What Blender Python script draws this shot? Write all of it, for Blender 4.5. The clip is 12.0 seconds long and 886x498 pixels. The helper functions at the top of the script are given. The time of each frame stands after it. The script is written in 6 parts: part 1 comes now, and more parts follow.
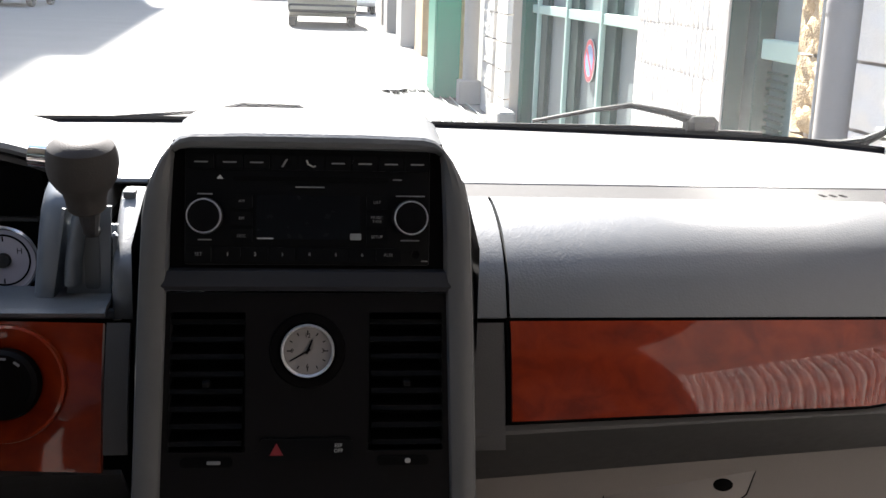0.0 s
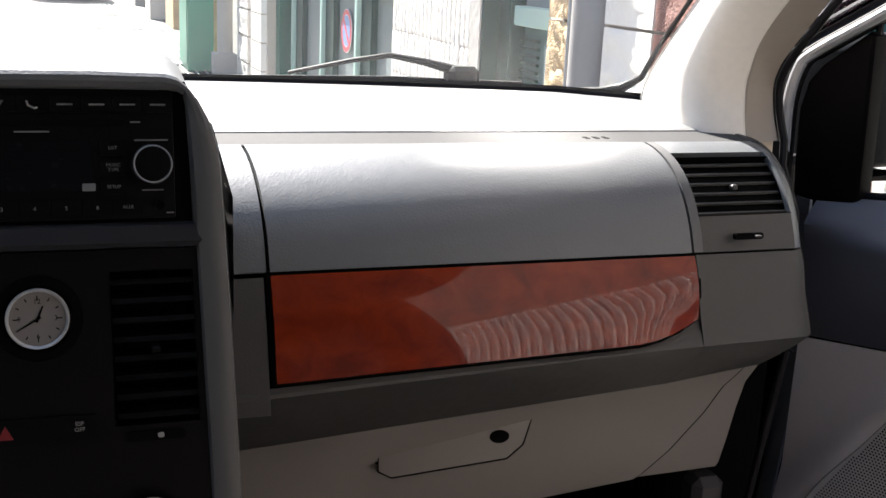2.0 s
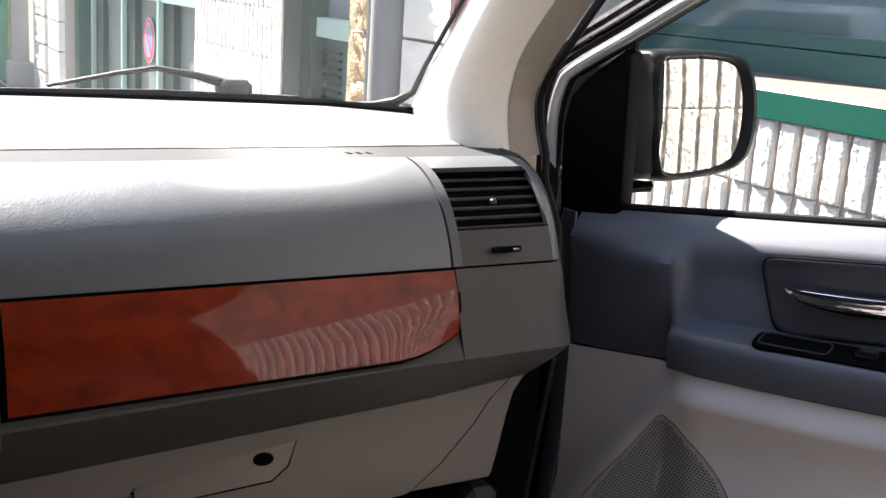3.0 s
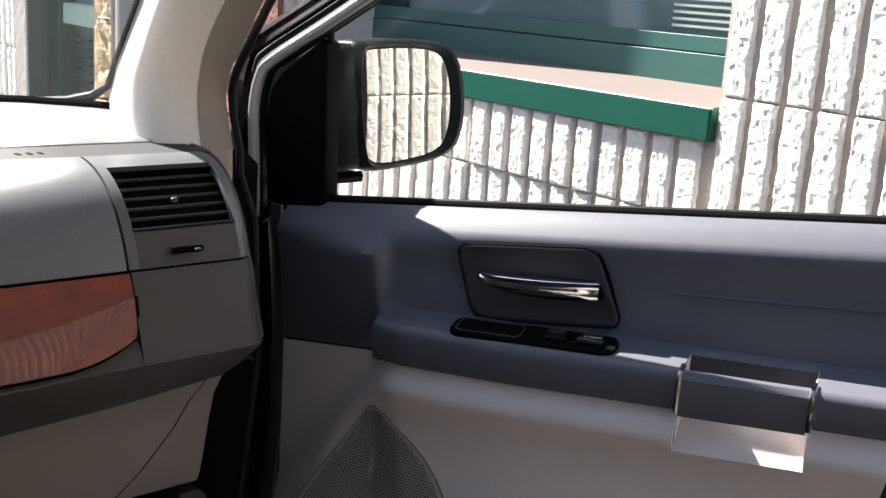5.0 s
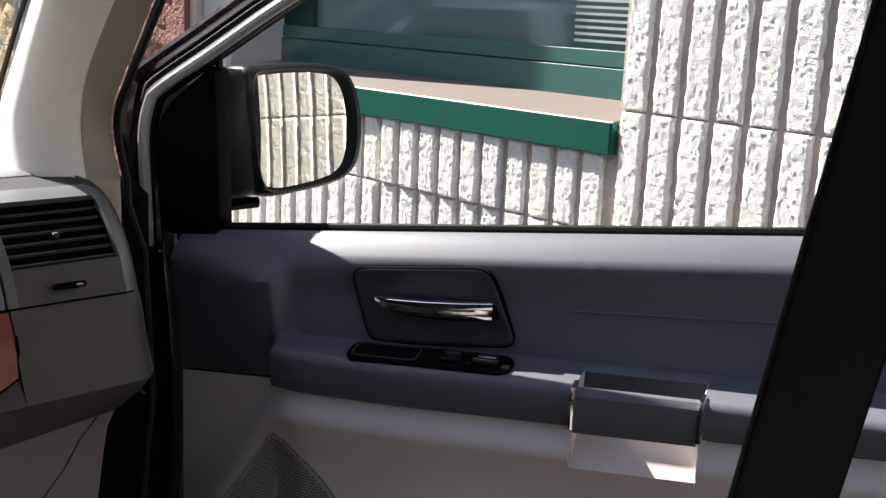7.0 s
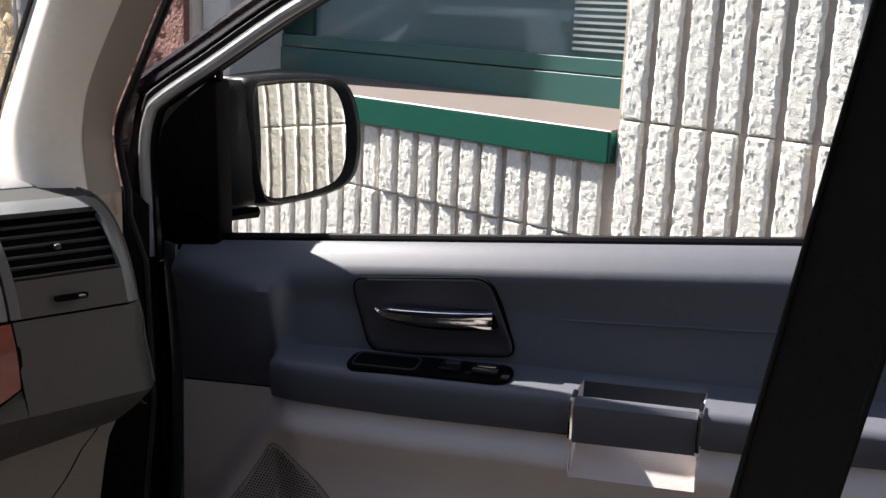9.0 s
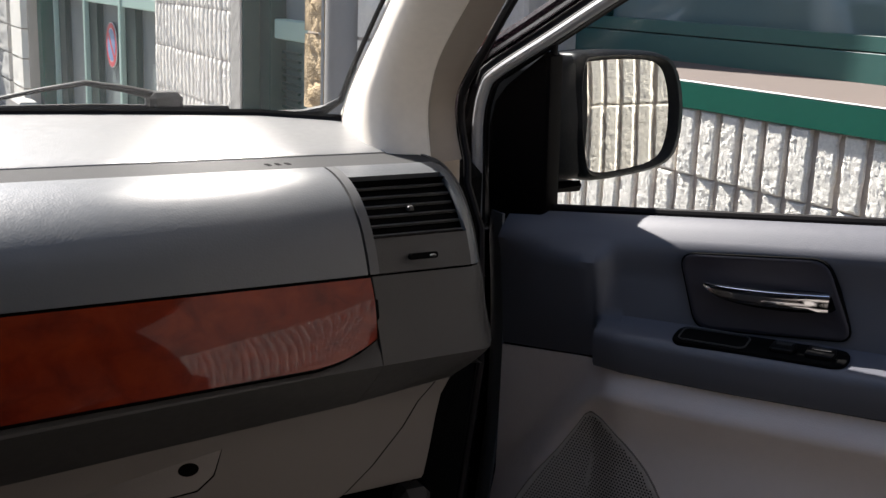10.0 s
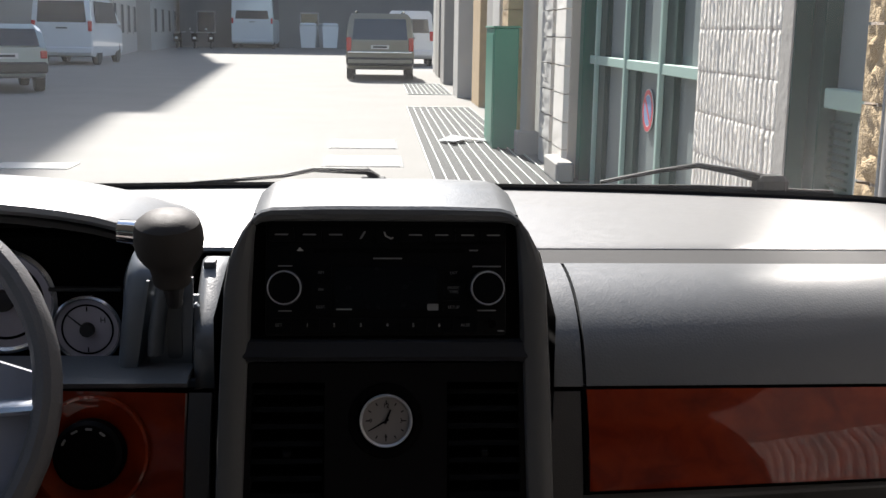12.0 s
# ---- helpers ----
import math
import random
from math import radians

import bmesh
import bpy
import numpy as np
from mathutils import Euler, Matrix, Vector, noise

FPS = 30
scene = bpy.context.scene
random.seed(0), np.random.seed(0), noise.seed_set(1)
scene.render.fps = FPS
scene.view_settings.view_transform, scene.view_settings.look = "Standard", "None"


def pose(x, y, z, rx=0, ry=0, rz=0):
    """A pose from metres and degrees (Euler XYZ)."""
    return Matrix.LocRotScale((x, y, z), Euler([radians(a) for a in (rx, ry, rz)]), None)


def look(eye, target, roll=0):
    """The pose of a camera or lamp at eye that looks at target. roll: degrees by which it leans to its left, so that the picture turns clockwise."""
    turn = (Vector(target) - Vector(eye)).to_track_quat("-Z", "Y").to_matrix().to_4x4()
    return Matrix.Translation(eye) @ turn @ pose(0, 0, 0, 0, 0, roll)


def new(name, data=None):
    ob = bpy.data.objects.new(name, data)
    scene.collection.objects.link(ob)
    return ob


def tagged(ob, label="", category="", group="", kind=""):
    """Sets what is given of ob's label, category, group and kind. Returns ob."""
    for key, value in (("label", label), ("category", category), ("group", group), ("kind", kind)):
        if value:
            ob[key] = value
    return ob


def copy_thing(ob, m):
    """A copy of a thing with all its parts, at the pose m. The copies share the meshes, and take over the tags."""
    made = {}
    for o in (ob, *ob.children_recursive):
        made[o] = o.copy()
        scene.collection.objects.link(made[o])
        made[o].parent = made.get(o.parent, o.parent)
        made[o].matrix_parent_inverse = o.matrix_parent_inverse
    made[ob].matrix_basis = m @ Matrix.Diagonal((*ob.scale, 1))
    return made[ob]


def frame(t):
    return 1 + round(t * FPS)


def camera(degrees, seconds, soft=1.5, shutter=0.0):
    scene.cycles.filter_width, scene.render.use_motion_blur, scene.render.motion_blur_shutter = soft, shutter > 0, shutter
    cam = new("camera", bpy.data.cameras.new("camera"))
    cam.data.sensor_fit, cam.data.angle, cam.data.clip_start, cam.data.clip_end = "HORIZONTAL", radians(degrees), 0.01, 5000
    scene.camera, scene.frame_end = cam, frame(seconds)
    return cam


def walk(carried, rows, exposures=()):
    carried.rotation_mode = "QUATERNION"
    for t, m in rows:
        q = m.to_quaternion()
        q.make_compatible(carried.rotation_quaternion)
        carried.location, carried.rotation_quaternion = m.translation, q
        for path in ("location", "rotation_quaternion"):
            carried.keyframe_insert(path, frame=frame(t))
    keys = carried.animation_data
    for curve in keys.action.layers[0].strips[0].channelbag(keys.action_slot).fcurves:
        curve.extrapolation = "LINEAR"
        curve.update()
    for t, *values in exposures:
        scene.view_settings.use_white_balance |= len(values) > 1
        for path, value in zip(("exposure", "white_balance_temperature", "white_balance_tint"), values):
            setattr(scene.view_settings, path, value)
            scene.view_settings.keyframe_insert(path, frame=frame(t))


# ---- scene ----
cam = camera(43.7, 12.0)
PATH = [
    (0, (0.013, -0.944, 1.428), (0.237, 0.987, 0.956), 2.0),
    (0.5, (0.026, -0.929, 1.424), (0.44, 0.976, 0.979), 1.5),
    (1, (0.035, -0.904, 1.411), (0.623, 0.955, 0.962), 2.3),
    (1.5, (0.026, -0.888, 1.399), (0.638, 0.955, 0.921), 2.9),
    (2, (0.032, -0.878, 1.385), (0.667, 0.952, 0.888), 2.7),
    (2.5, (0.047, -0.88, 1.385), (0.76, 0.916, 0.87), 3.1),
    (3, (0.094, -0.889, 1.392), (1.028, 0.819, 0.931), 3.8),
    (3.5, (0.132, -0.898, 1.391), (1.199, 0.728, 0.924), 3.5),
    (5.5, (0.211, -0.947, 1.418), (1.478, 0.531, 0.961), 3.7),
    (6, (0.219, -0.953, 1.424), (1.508, 0.507, 0.971), 3.3),
    (6.5, (0.227, -0.957, 1.423), (1.546, 0.48, 0.98), 3.4),
    (7, (0.236, -0.963, 1.422), (1.572, 0.46, 0.987), 2.7),
    (9, (0.231, -0.966, 1.428), (1.57, 0.457, 1.004), 2.6),
    (9.5, (0.198, -0.953, 1.418), (1.38, 0.598, 0.976), 3.1),
    (10, (0.144, -0.934, 1.413), (1.11, 0.753, 0.944), 2.3),
    (10.5, (0.094, -0.925, 1.417), (0.786, 0.888, 0.934), 1.6),
    (11, (0.047, -0.926, 1.417), (0.504, 0.96, 0.934), 1.9),
    (11.5, (0.012, -0.93, 1.422), (0.26, 0.997, 0.946), 2.1),
    (12, (-0.005, -0.947, 1.448), (0.115, 1.012, 1.06), 0.9),
]
EXPOSURES = [(0.0, 2.85), (0.6, 2.6), (1.5, 2.55), (2.5, 2.68), (3.0, 2.7), (3.6, 2.6), (5.5, 2.15), (7.0, 1.85), (9.0, 1.7), (10.0, 1.6), (10.8, 1.45), (11.5, 1.45), (12.0, 1.5)]
walk(cam, [(t, look(eye, target, roll)) for t, eye, target, roll in PATH], EXPOSURES)

# ---- world and sun ----
SUN = Vector((-0.135, 0.70, 0.645)).normalized()
world = bpy.data.worlds.new("sky")
scene.world = world
world.use_nodes = True
wn = world.node_tree.nodes
sky = wn.new("ShaderNodeTexSky")
sky.sky_type, sky.sun_disc = "NISHITA", False
sky.sun_elevation = math.asin(SUN.z)
sky.sun_rotation = math.atan2(SUN.x, SUN.y)
wn["Background"].inputs[1].default_value = 0.08
world.node_tree.links.new(sky.outputs[0], wn["Background"].inputs[0])
sun = new("sun", bpy.data.lights.new("sun", "SUN"))
sun.data.energy, sun.data.angle, sun.data.color = 5.0, radians(0.53), (1.0, 0.945, 0.895)
sun.matrix_basis = look((0, 0, 30), Vector((0, 0, 30)) - SUN)

# area lamp for the sun thrown back by an unseen upper-floor pane, a little ajar
glint = new("pane_glint", bpy.data.lights.new("pane_glint", "AREA"))
glint.data.shape, glint.data.size, glint.data.size_y, glint.data.spread = "RECTANGLE", 0.17, 0.38, radians(1.6)
glint.data.energy, glint.data.color = 0.2, (1.0, 0.93, 0.86)
glint.matrix_basis = look((1.985, 3.905, 4.62), (0.61, 0.43, 1.21))


# ---- materials ----
def mat(name, color, rough=0.6, metal=0.0, var=0.12, scale=6.0, bump=0.0, bscale=300.0, coat=0.0, kind="noise", spec=0.5, fine=0.06, objvar=0.0, bdist=0.0, bdetail=2.0):
    """A painted, moulded or mineral surface: colour that varies at two scales, and a fine relief."""
    m = bpy.data.materials.new(name)
    m.use_nodes = True
    n, l = m.node_tree.nodes, m.node_tree.links
    b = n["Principled BSDF"]
    co = n.new("ShaderNodeTexCoord")
    big, small = n.new("ShaderNodeTexNoise"), n.new("ShaderNodeTexNoise")
    big.inputs["Scale"].default_value, big.inputs["Detail"].default_value = scale, 5
    small.inputs["Scale"].default_value, small.inputs["Detail"].default_value = scale * 17, 4
    for t in (big, small):
        l.new(co.outputs["Object"], t.inputs["Vector"])
    val = n.new("ShaderNodeMath")
    val.operation = "MULTIPLY_ADD"
    val.inputs[1].default_value, val.inputs[2].default_value = 2 * var, 1 - var
    l.new(big.outputs["Fac"], val.inputs[0])
    val2 = n.new("ShaderNodeMath")
    val2.operation = "MULTIPLY_ADD"
    val2.inputs[1].default_value = 2 * fine
    l.new(small.outputs["Fac"], val2.inputs[0])
    off = n.new("ShaderNodeMath")
    off.operation = "SUBTRACT"
    off.inputs[1].default_value = fine
    l.new(val.outputs[0], off.inputs[0])
    l.new(off.outputs[0], val2.inputs[2])
    last = val2.outputs[0]
    if objvar:
        info = n.new("ShaderNodeObjectInfo")
        ov = n.new("ShaderNodeMath")
        ov.operation = "MULTIPLY_ADD"
        ov.inputs[1].default_value = objvar
        l.new(info.outputs["Random"], ov.inputs[0])
        l.new(last, ov.inputs[2])
        last = ov.outputs[0]
    mul = n.new("ShaderNodeVectorMath")
    mul.operation = "SCALE"
    mul.inputs[0].default_value = color
    l.new(last, mul.inputs["Scale"])
    l.new(mul.outputs[0], b.inputs["Base Color"])
    rr = n.new("ShaderNodeMath")
    rr.operation = "MULTIPLY_ADD"
    rr.inputs[1].default_value, rr.inputs[2].default_value = 0.16, rough - 0.08
    l.new(small.outputs["Fac"], rr.inputs[0])
    l.new(rr.outputs[0], b.inputs["Roughness"])
    b.inputs["Metallic"].default_value = metal
    b.inputs["Coat Weight"].default_value = coat
    b.inputs["Coat Roughness"].default_value = 0.03
    b.inputs["Specular IOR Level"].default_value = spec
    if bump:
        tex = n.new("ShaderNodeTexVoronoi" if kind == "cells" else "ShaderNodeTexNoise")
        tex.inputs["Scale"].default_value = bscale
        l.new(co.outputs["Object"], tex.inputs["Vector"])
        if kind != "cells":
            tex.inputs["Detail"].default_value = bdetail
            tex.inputs["Roughness"].default_value = 0.62
        bp = n.new("ShaderNodeBump")
        bp.inputs["Strength"].default_value, bp.inputs["Distance"].default_value = bump, bdist or 0.6 / bscale
        l.new(tex.outputs["Distance" if kind == "cells" else "Fac"], bp.inputs["Height"])
        l.new(bp.outputs[0], b.inputs["Normal"])
    return m


def glass(name, tint, gloss=0.08, rough=0.0, dust=0.0):
    """A thin pane: clear, a little dusty, with a mirror-like film that grows towards grazing angles."""
    m = bpy.data.materials.new(name)
    m.use_nodes = True
    n, l = m.node_tree.nodes, m.node_tree.links
    n.remove(n["Principled BSDF"])
    tr, gl, mix, lw = n.new("ShaderNodeBsdfTransparent"), n.new("ShaderNodeBsdfGlossy"), n.new("ShaderNodeMixShader"), n.new("ShaderNodeLayerWeight")
    tr.inputs[0].default_value = (*tint, 1)
    gl.inputs["Roughness"].default_value = rough
    lw.inputs["Blend"].default_value = 0.5
    steep = n.new("ShaderNodeMath")
    steep.operation = "POWER"
    steep.inputs[1].default_value = 4.0
    l.new(lw.outputs["Facing"], steep.inputs[0])
    amount = n.new("ShaderNodeMath")
    amount.operation = "MULTIPLY_ADD"
    amount.inputs[1].default_value, amount.inputs[2].default_value = 0.45, gloss
    l.new(steep.outputs[0], amount.inputs[0])
    l.new(amount.outputs[0], mix.inputs[0])
    l.new(tr.outputs[0], mix.inputs[1])
    l.new(gl.outputs[0], mix.inputs[2])
    out = mix.outputs[0]
    if dust:
        film, veil, no = n.new("ShaderNodeBsdfTranslucent"), n.new("ShaderNodeMixShader"), n.new("ShaderNodeTexNoise")
        film.inputs[0].default_value = (0.8, 0.82, 0.85, 1)
        no.inputs["Scale"].default_value, no.inputs["Detail"].default_value = 7, 6
        much = n.new("ShaderNodeMath")
        much.operation = "MULTIPLY"
        much.inputs[1].default_value = dust * 2
        l.new(no.outputs["Fac"], much.inputs[0])
        l.new(much.outputs[0], veil.inputs[0])
        l.new(out, veil.inputs[1])
        l.new(film.outputs[0], veil.inputs[2])
        out = veil.outputs[0]
    l.new(out, n["Material Output"].inputs[0])
    return m


def wood_mat():
    m = mat("burl_wood", (0.3, 0.06, 0.018), 0.32, coat=0.55, var=0.3)
    n, l = m.node_tree.nodes, m.node_tree.links
    b = n["Principled BSDF"]
    co, no, ramp = n.new("ShaderNodeTexCoord"), n.new("ShaderNodeTexNoise"), n.new("ShaderNodeValToRGB")
    mp = n.new("ShaderNodeMapping")
    mp.inputs["Scale"].default_value = (13, 13, 17)
    no.inputs["Scale"].default_value, no.inputs["Detail"].default_value, no.inputs["Distortion"].default_value = 2.2, 9, 0.5
    b.inputs["Coat IOR"].default_value = 1.55
    b.inputs["Coat Roughness"].default_value = 0.03
    b.inputs["Specular IOR Level"].default_value = 0.1
    ramp.color_ramp.elements[0].position, ramp.color_ramp.elements[0].color = 0.3, (0.1, 0.008, 0.0015, 1)
    ramp.color_ramp.elements[1].position, ramp.color_ramp.elements[1].color = 0.7, (0.2, 0.02, 0.003, 1)
    e = ramp.color_ramp.elements.new(0.5)
    e.color = (0.155, 0.0135, 0.0022, 1)
    l.new(co.outputs["Object"], mp.inputs["Vector"])
    l.new(mp.outputs[0], no.inputs["Vector"])
    l.new(no.outputs["Fac"], ramp.inputs[0])
    l.new(ramp.outputs[0], b.inputs["Base Color"])
    return m


M = dict(
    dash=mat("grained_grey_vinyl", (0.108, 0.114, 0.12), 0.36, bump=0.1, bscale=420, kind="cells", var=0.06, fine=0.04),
    # paler copy of the dash vinyl: sunlight on top is put into the colour
    dash_top=mat("sunlit_grey_vinyl", (0.175, 0.175, 0.174), 0.36, bump=0.1, bscale=420, kind="cells", var=0.06, fine=0.04),
    # strip between deck and pad: the recess's shade is put into a darker grey
    channel=mat("shaded_groove_vinyl", (0.05, 0.05, 0.05), 0.75, bump=0.13, bscale=650, kind="cells", var=0.06, spec=0.08),
    fascia=mat("console_dark_grey", (0.0045, 0.004, 0.0045), 0.5, bump=0.1, bscale=900, var=0.1, spec=0.1),
    ledge=mat("console_slate_lip", (0.02, 0.021, 0.025), 0.45, bump=0.1, bscale=900, var=0.1, spec=0.2),
    grille=mat("taupe_grille", (0.42, 0.385, 0.365), 0.6, var=0.06),
    lower=mat("beige_grey_plastic", (0.175, 0.156, 0.143), 0.6, bump=0.15, bscale=700, kind="cells", var=0.05, fine=0.03),
    strip=mat("dark_grey_plastic", (0.032, 0.031, 0.031), 0.6, bump=0.2, bscale=600, kind="cells", var=0.06, spec=0.3),
    rail=mat("silver_grey_plastic", (0.095, 0.095, 0.096), 0.5, var=0.05, bump=0.1, bscale=900, spec=0.3),
    black=mat("black_plastic", (0.0025, 0.002, 0.0023), 0.5, var=0.2, bump=0.12, bscale=900, spec=0.04),
    mirror_shell=mat("smooth_black_shell", (0.007, 0.008, 0.01), 0.38, var=0.15, spec=0.1),
    lining=mat("dark_slate_plastic", (0.04, 0.048, 0.056), 0.5, var=0.06),
    hub=mat("silver_blue_plastic", (0.26, 0.27, 0.32), 0.4, var=0.04),
    slate=mat("slate_blue_grey_plastic", (0.09, 0.106, 0.125), 0.45, bump=0.1, bscale=800, var=0.06),
    # darker dash vinyl; the shade of lower and side faces is in the colour
    dash_shade=mat("shaded_grey_vinyl", (0.034, 0.032, 0.031), 0.55, bump=0.13, bscale=650, kind="cells", var=0.06, fine=0.04),
    # near-black for joints, and for voids with their shade in the colour
    gap=mat("shadow_gap_black", (0.003, 0.003, 0.003), 0.9, var=0.1, spec=0.05),
    radio=mat("radio_black", (0.0035, 0.0035, 0.004), 0.4, var=0.2, spec=0.09),
    screen=mat("dark_screen", (0.004, 0.004, 0.005), 0.25, var=0.1, spec=0.15),
    ink=mat("print_white", (0.36, 0.36, 0.35), 0.5),
    ink_dim=mat("print_grey", (0.2, 0.2, 0.2), 0.5),
    ink_red=mat("print_red", (0.2, 0.01, 0.015), 0.5),
    chrome=mat("chrome", (0.9, 0.9, 0.91), 0.06, metal=1.0, var=0.03, fine=0.02),
    frame_silver=mat("silver_grey_frame_paint", (0.26, 0.265, 0.28), 0.4, metal=0.3, var=0.05),
    grate=mat("dull_grating_steel", (0.36, 0.38, 0.36), 0.6, metal=0.2, var=0.15),
    ring=mat("bright_knob_ring", (0.52, 0.52, 0.53), 0.35, metal=0.35, var=0.03),
    grip=mat("dark_grip_leather", (0.038, 0.035, 0.034), 0.65, bump=0.15, bscale=700, kind="cells", spec=0.25),
    satin=mat("satin_chrome", (0.66, 0.67, 0.69), 0.24, metal=1.0, var=0.04),
    dial=mat("cream_dial", (0.22, 0.205, 0.2), 0.6, var=0.05, spec=0.2),
    wood=wood_mat(),
    # darker door vinyl: the shade inside the pull cup is put into the colour
    cup_shade=mat("shaded_door_vinyl", (0.035, 0.037, 0.045), 0.6, bump=0.09, bscale=600, kind="cells", var=0.07),
    door=mat("slate_door_vinyl", (0.092, 0.095, 0.113), 0.48, bump=0.09, bscale=600, kind="cells", var=0.07, fine=0.04),
    door_low=mat("warm_grey_door_plastic", (0.7, 0.62, 0.59), 0.6, bump=0.2, bscale=600, kind="cells", var=0.06, fine=0.03),
    pillar=mat("pale_pillar_plastic", (0.84, 0.775, 0.69), 0.6, bump=0.1, bscale=800, var=0.04),
    rubber=mat("black_rubber", (0.008, 0.007, 0.008), 0.6, var=0.2, spec=0.15),
    taupe=mat("taupe_trim", (0.32, 0.27, 0.225), 0.8, bump=0.2, bscale=700, var=0.06),
    paint=mat("dark_red_car_paint", (0.012, 0.0035, 0.007), 0.25, coat=1.0, var=0.05),
    screenglass=glass("windscreen_glass", (0.94, 0.97, 0.96), 0.014, dust=0.004),
    sideglass=glass("side_glass", (0.94, 0.97, 0.96), 0.008, dust=0.003),
    tint=glass("privacy_glass", (0.06, 0.065, 0.065), 0.06),
    belt=mat("belt_webbing", (0.01, 0.01, 0.011), 0.75, bump=0.3, bscale=900, var=0.1),
    fabric=mat("grey_seat_leather", (0.15, 0.137, 0.13), 0.6, bump=0.3, bscale=400, kind="cells"),
    # handle surround: the recess's shade is put into its dark colour
    recess=mat("shaded_recess_vinyl", (0.038, 0.035, 0.045), 0.45, var=0.06, spec=0.4),
    wheel=mat("grey_wheel_leather", (0.11, 0.108, 0.112), 0.5, bump=0.25, bscale=500, kind="cells"),
    headliner=mat("pale_headliner", (0.3, 0.285, 0.26), 0.9, bump=0.3, bscale=500),
    mirror=mat("mirror_silver", (0.74, 0.72, 0.66), 0.02, metal=1.0, var=0.0, fine=0.0),
    asphalt=mat("pale_worn_asphalt", (0.185, 0.175, 0.164), 0.9, bump=0.6, bscale=120, var=0.12, scale=0.7, fine=0.08),
    concrete=mat("pale_concrete", (0.5, 0.48, 0.45), 0.85, bump=0.4, bscale=60, var=0.15, scale=2),
    stone=mat("split_limestone", (0.84, 0.79, 0.725), 0.9, bump=0.8, bscale=380, bdist=0.0025, bdetail=7, var=0.08, scale=9, fine=0.26, objvar=0.08),
    stone_red=mat("split_reddish_stone", (0.2, 0.085, 0.066), 0.9, bump=0.9, bscale=70, var=0.2, scale=6, fine=0.14, objvar=0.15),
    stone_gold=mat("split_golden_stone", (0.46, 0.33, 0.19), 0.9, bump=0.9, bscale=70, var=0.2, scale=6, fine=0.14, objvar=0.15),
    mortar=mat("groove_concrete", (0.55, 0.465, 0.395), 0.95, bump=0.4, bscale=120, scale=5),
    green=mat("green_painted_steel", (0.003, 0.092, 0.063), 0.4, spec=0.2, var=0.08, bump=0.05, bscale=60),
    green_pale=mat("pale_green_painted_steel", (0.34, 0.48, 0.43), 0.45, var=0.06),
    green_frame=mat("greyish_green_frame_paint", (0.035, 0.118, 0.105), 0.45, var=0.1, bump=0.05, bscale=60),
    lip_highlight=mat("sunlit_edge_white", (0.75, 0.76, 0.74), 0.4, var=0.1),
    sill=mat("sandstone_sill", (0.125, 0.095, 0.083), 0.85, bump=0.3, bscale=150, var=0.12, scale=5),
    pane_dark=mat("dark_window_pane", (0.12, 0.185, 0.19), 0.03, var=0.05, coat=1.0, spec=1.0),
    pane_pale=mat("pale_window_pane", (0.26, 0.29, 0.3), 0.05, var=0.05, coat=1.0),
    green_dark=mat("deep_teal_steel", (0.005, 0.036, 0.032), 0.5, var=0.08, spec=0.2),
    white_dial=mat("pale_gauge_face", (0.5, 0.47, 0.52), 0.6, var=0.04, spec=0.2),
    panel=mat("grey_green_gate_panel", (0.17, 0.205, 0.205), 0.5, var=0.08, scale=2),
    blind=mat("pale_blind", (0.36, 0.42, 0.42), 0.7),
    steel=mat("galvanised_steel", (0.42, 0.43, 0.43), 0.45, metal=0.8, var=0.15),
    pipe=mat("grey_downpipe", (0.25, 0.24, 0.24), 0.5, var=0.1),
    dark=mat("dark_recess", (0.02, 0.02, 0.02), 0.9),
    white_paint=mat("white_car_paint", (0.7, 0.71, 0.72), 0.3, coat=0.8, var=0.04),
    grey_paint=mat("olive_grey_car_paint", (0.24, 0.23, 0.18), 0.3, coat=0.6, var=0.05),
    silver_paint=mat("silver_green_car_paint", (0.42, 0.46, 0.43), 0.3, coat=0.8, metal=0.3, var=0.05),
    car_glass=mat("dark_car_glass", (0.02, 0.025, 0.03), 0.05, var=0.05, coat=0.6),
    tyre=mat("tyre_rubber", (0.02, 0.02, 0.02), 0.8),
    lamp_red=mat("tail_lamp_red", (0.5, 0.02, 0.02), 0.2, coat=0.6),
    plate=mat("number_plate_white", (0.7, 0.7, 0.68), 0.5),
    sign_red=mat("sign_red", (0.6, 0.03, 0.05), 0.4),
    sign_blue=mat("sign_blue", (0.16, 0.27, 0.5), 0.4),
    sign_white=mat("sign_white", (0.75, 0.75, 0.75), 0.4),
    facade=mat("far_facade_plaster", (0.34, 0.32, 0.3), 0.9, var=0.12, scale=0.6, bump=0.2, bscale=20),
    green_bright=mat("bright_green_enamel", (0.018, 0.19, 0.12), 0.4, var=0.08),
    facade_dark=mat("far_facade_concrete", (0.16, 0.155, 0.155), 0.9, var=0.15, scale=0.5),
)


# ---- mesh helpers ----
ROOT = {}


def thing(name, label, category, m=None, group="", kind=""):
    ob = new(name)
    ob.empty_display_size = 0.1
    ob.matrix_basis = m or Matrix()
    ROOT[ob.name] = ob.matrix_basis.copy()
    return tagged(ob, label, category, group, kind)


def finish(name, bm, material, sharp=29):
    for e in bm.edges:
        e.smooth = not (len(e.link_faces) == 2 and e.calc_face_angle(0) > radians(sharp))
    for f in bm.faces:
        f.smooth = True
    me = bpy.data.meshes.new(name)
    bm.to_mesh(me)
    bm.free()
    me.materials.append(material)
    return me


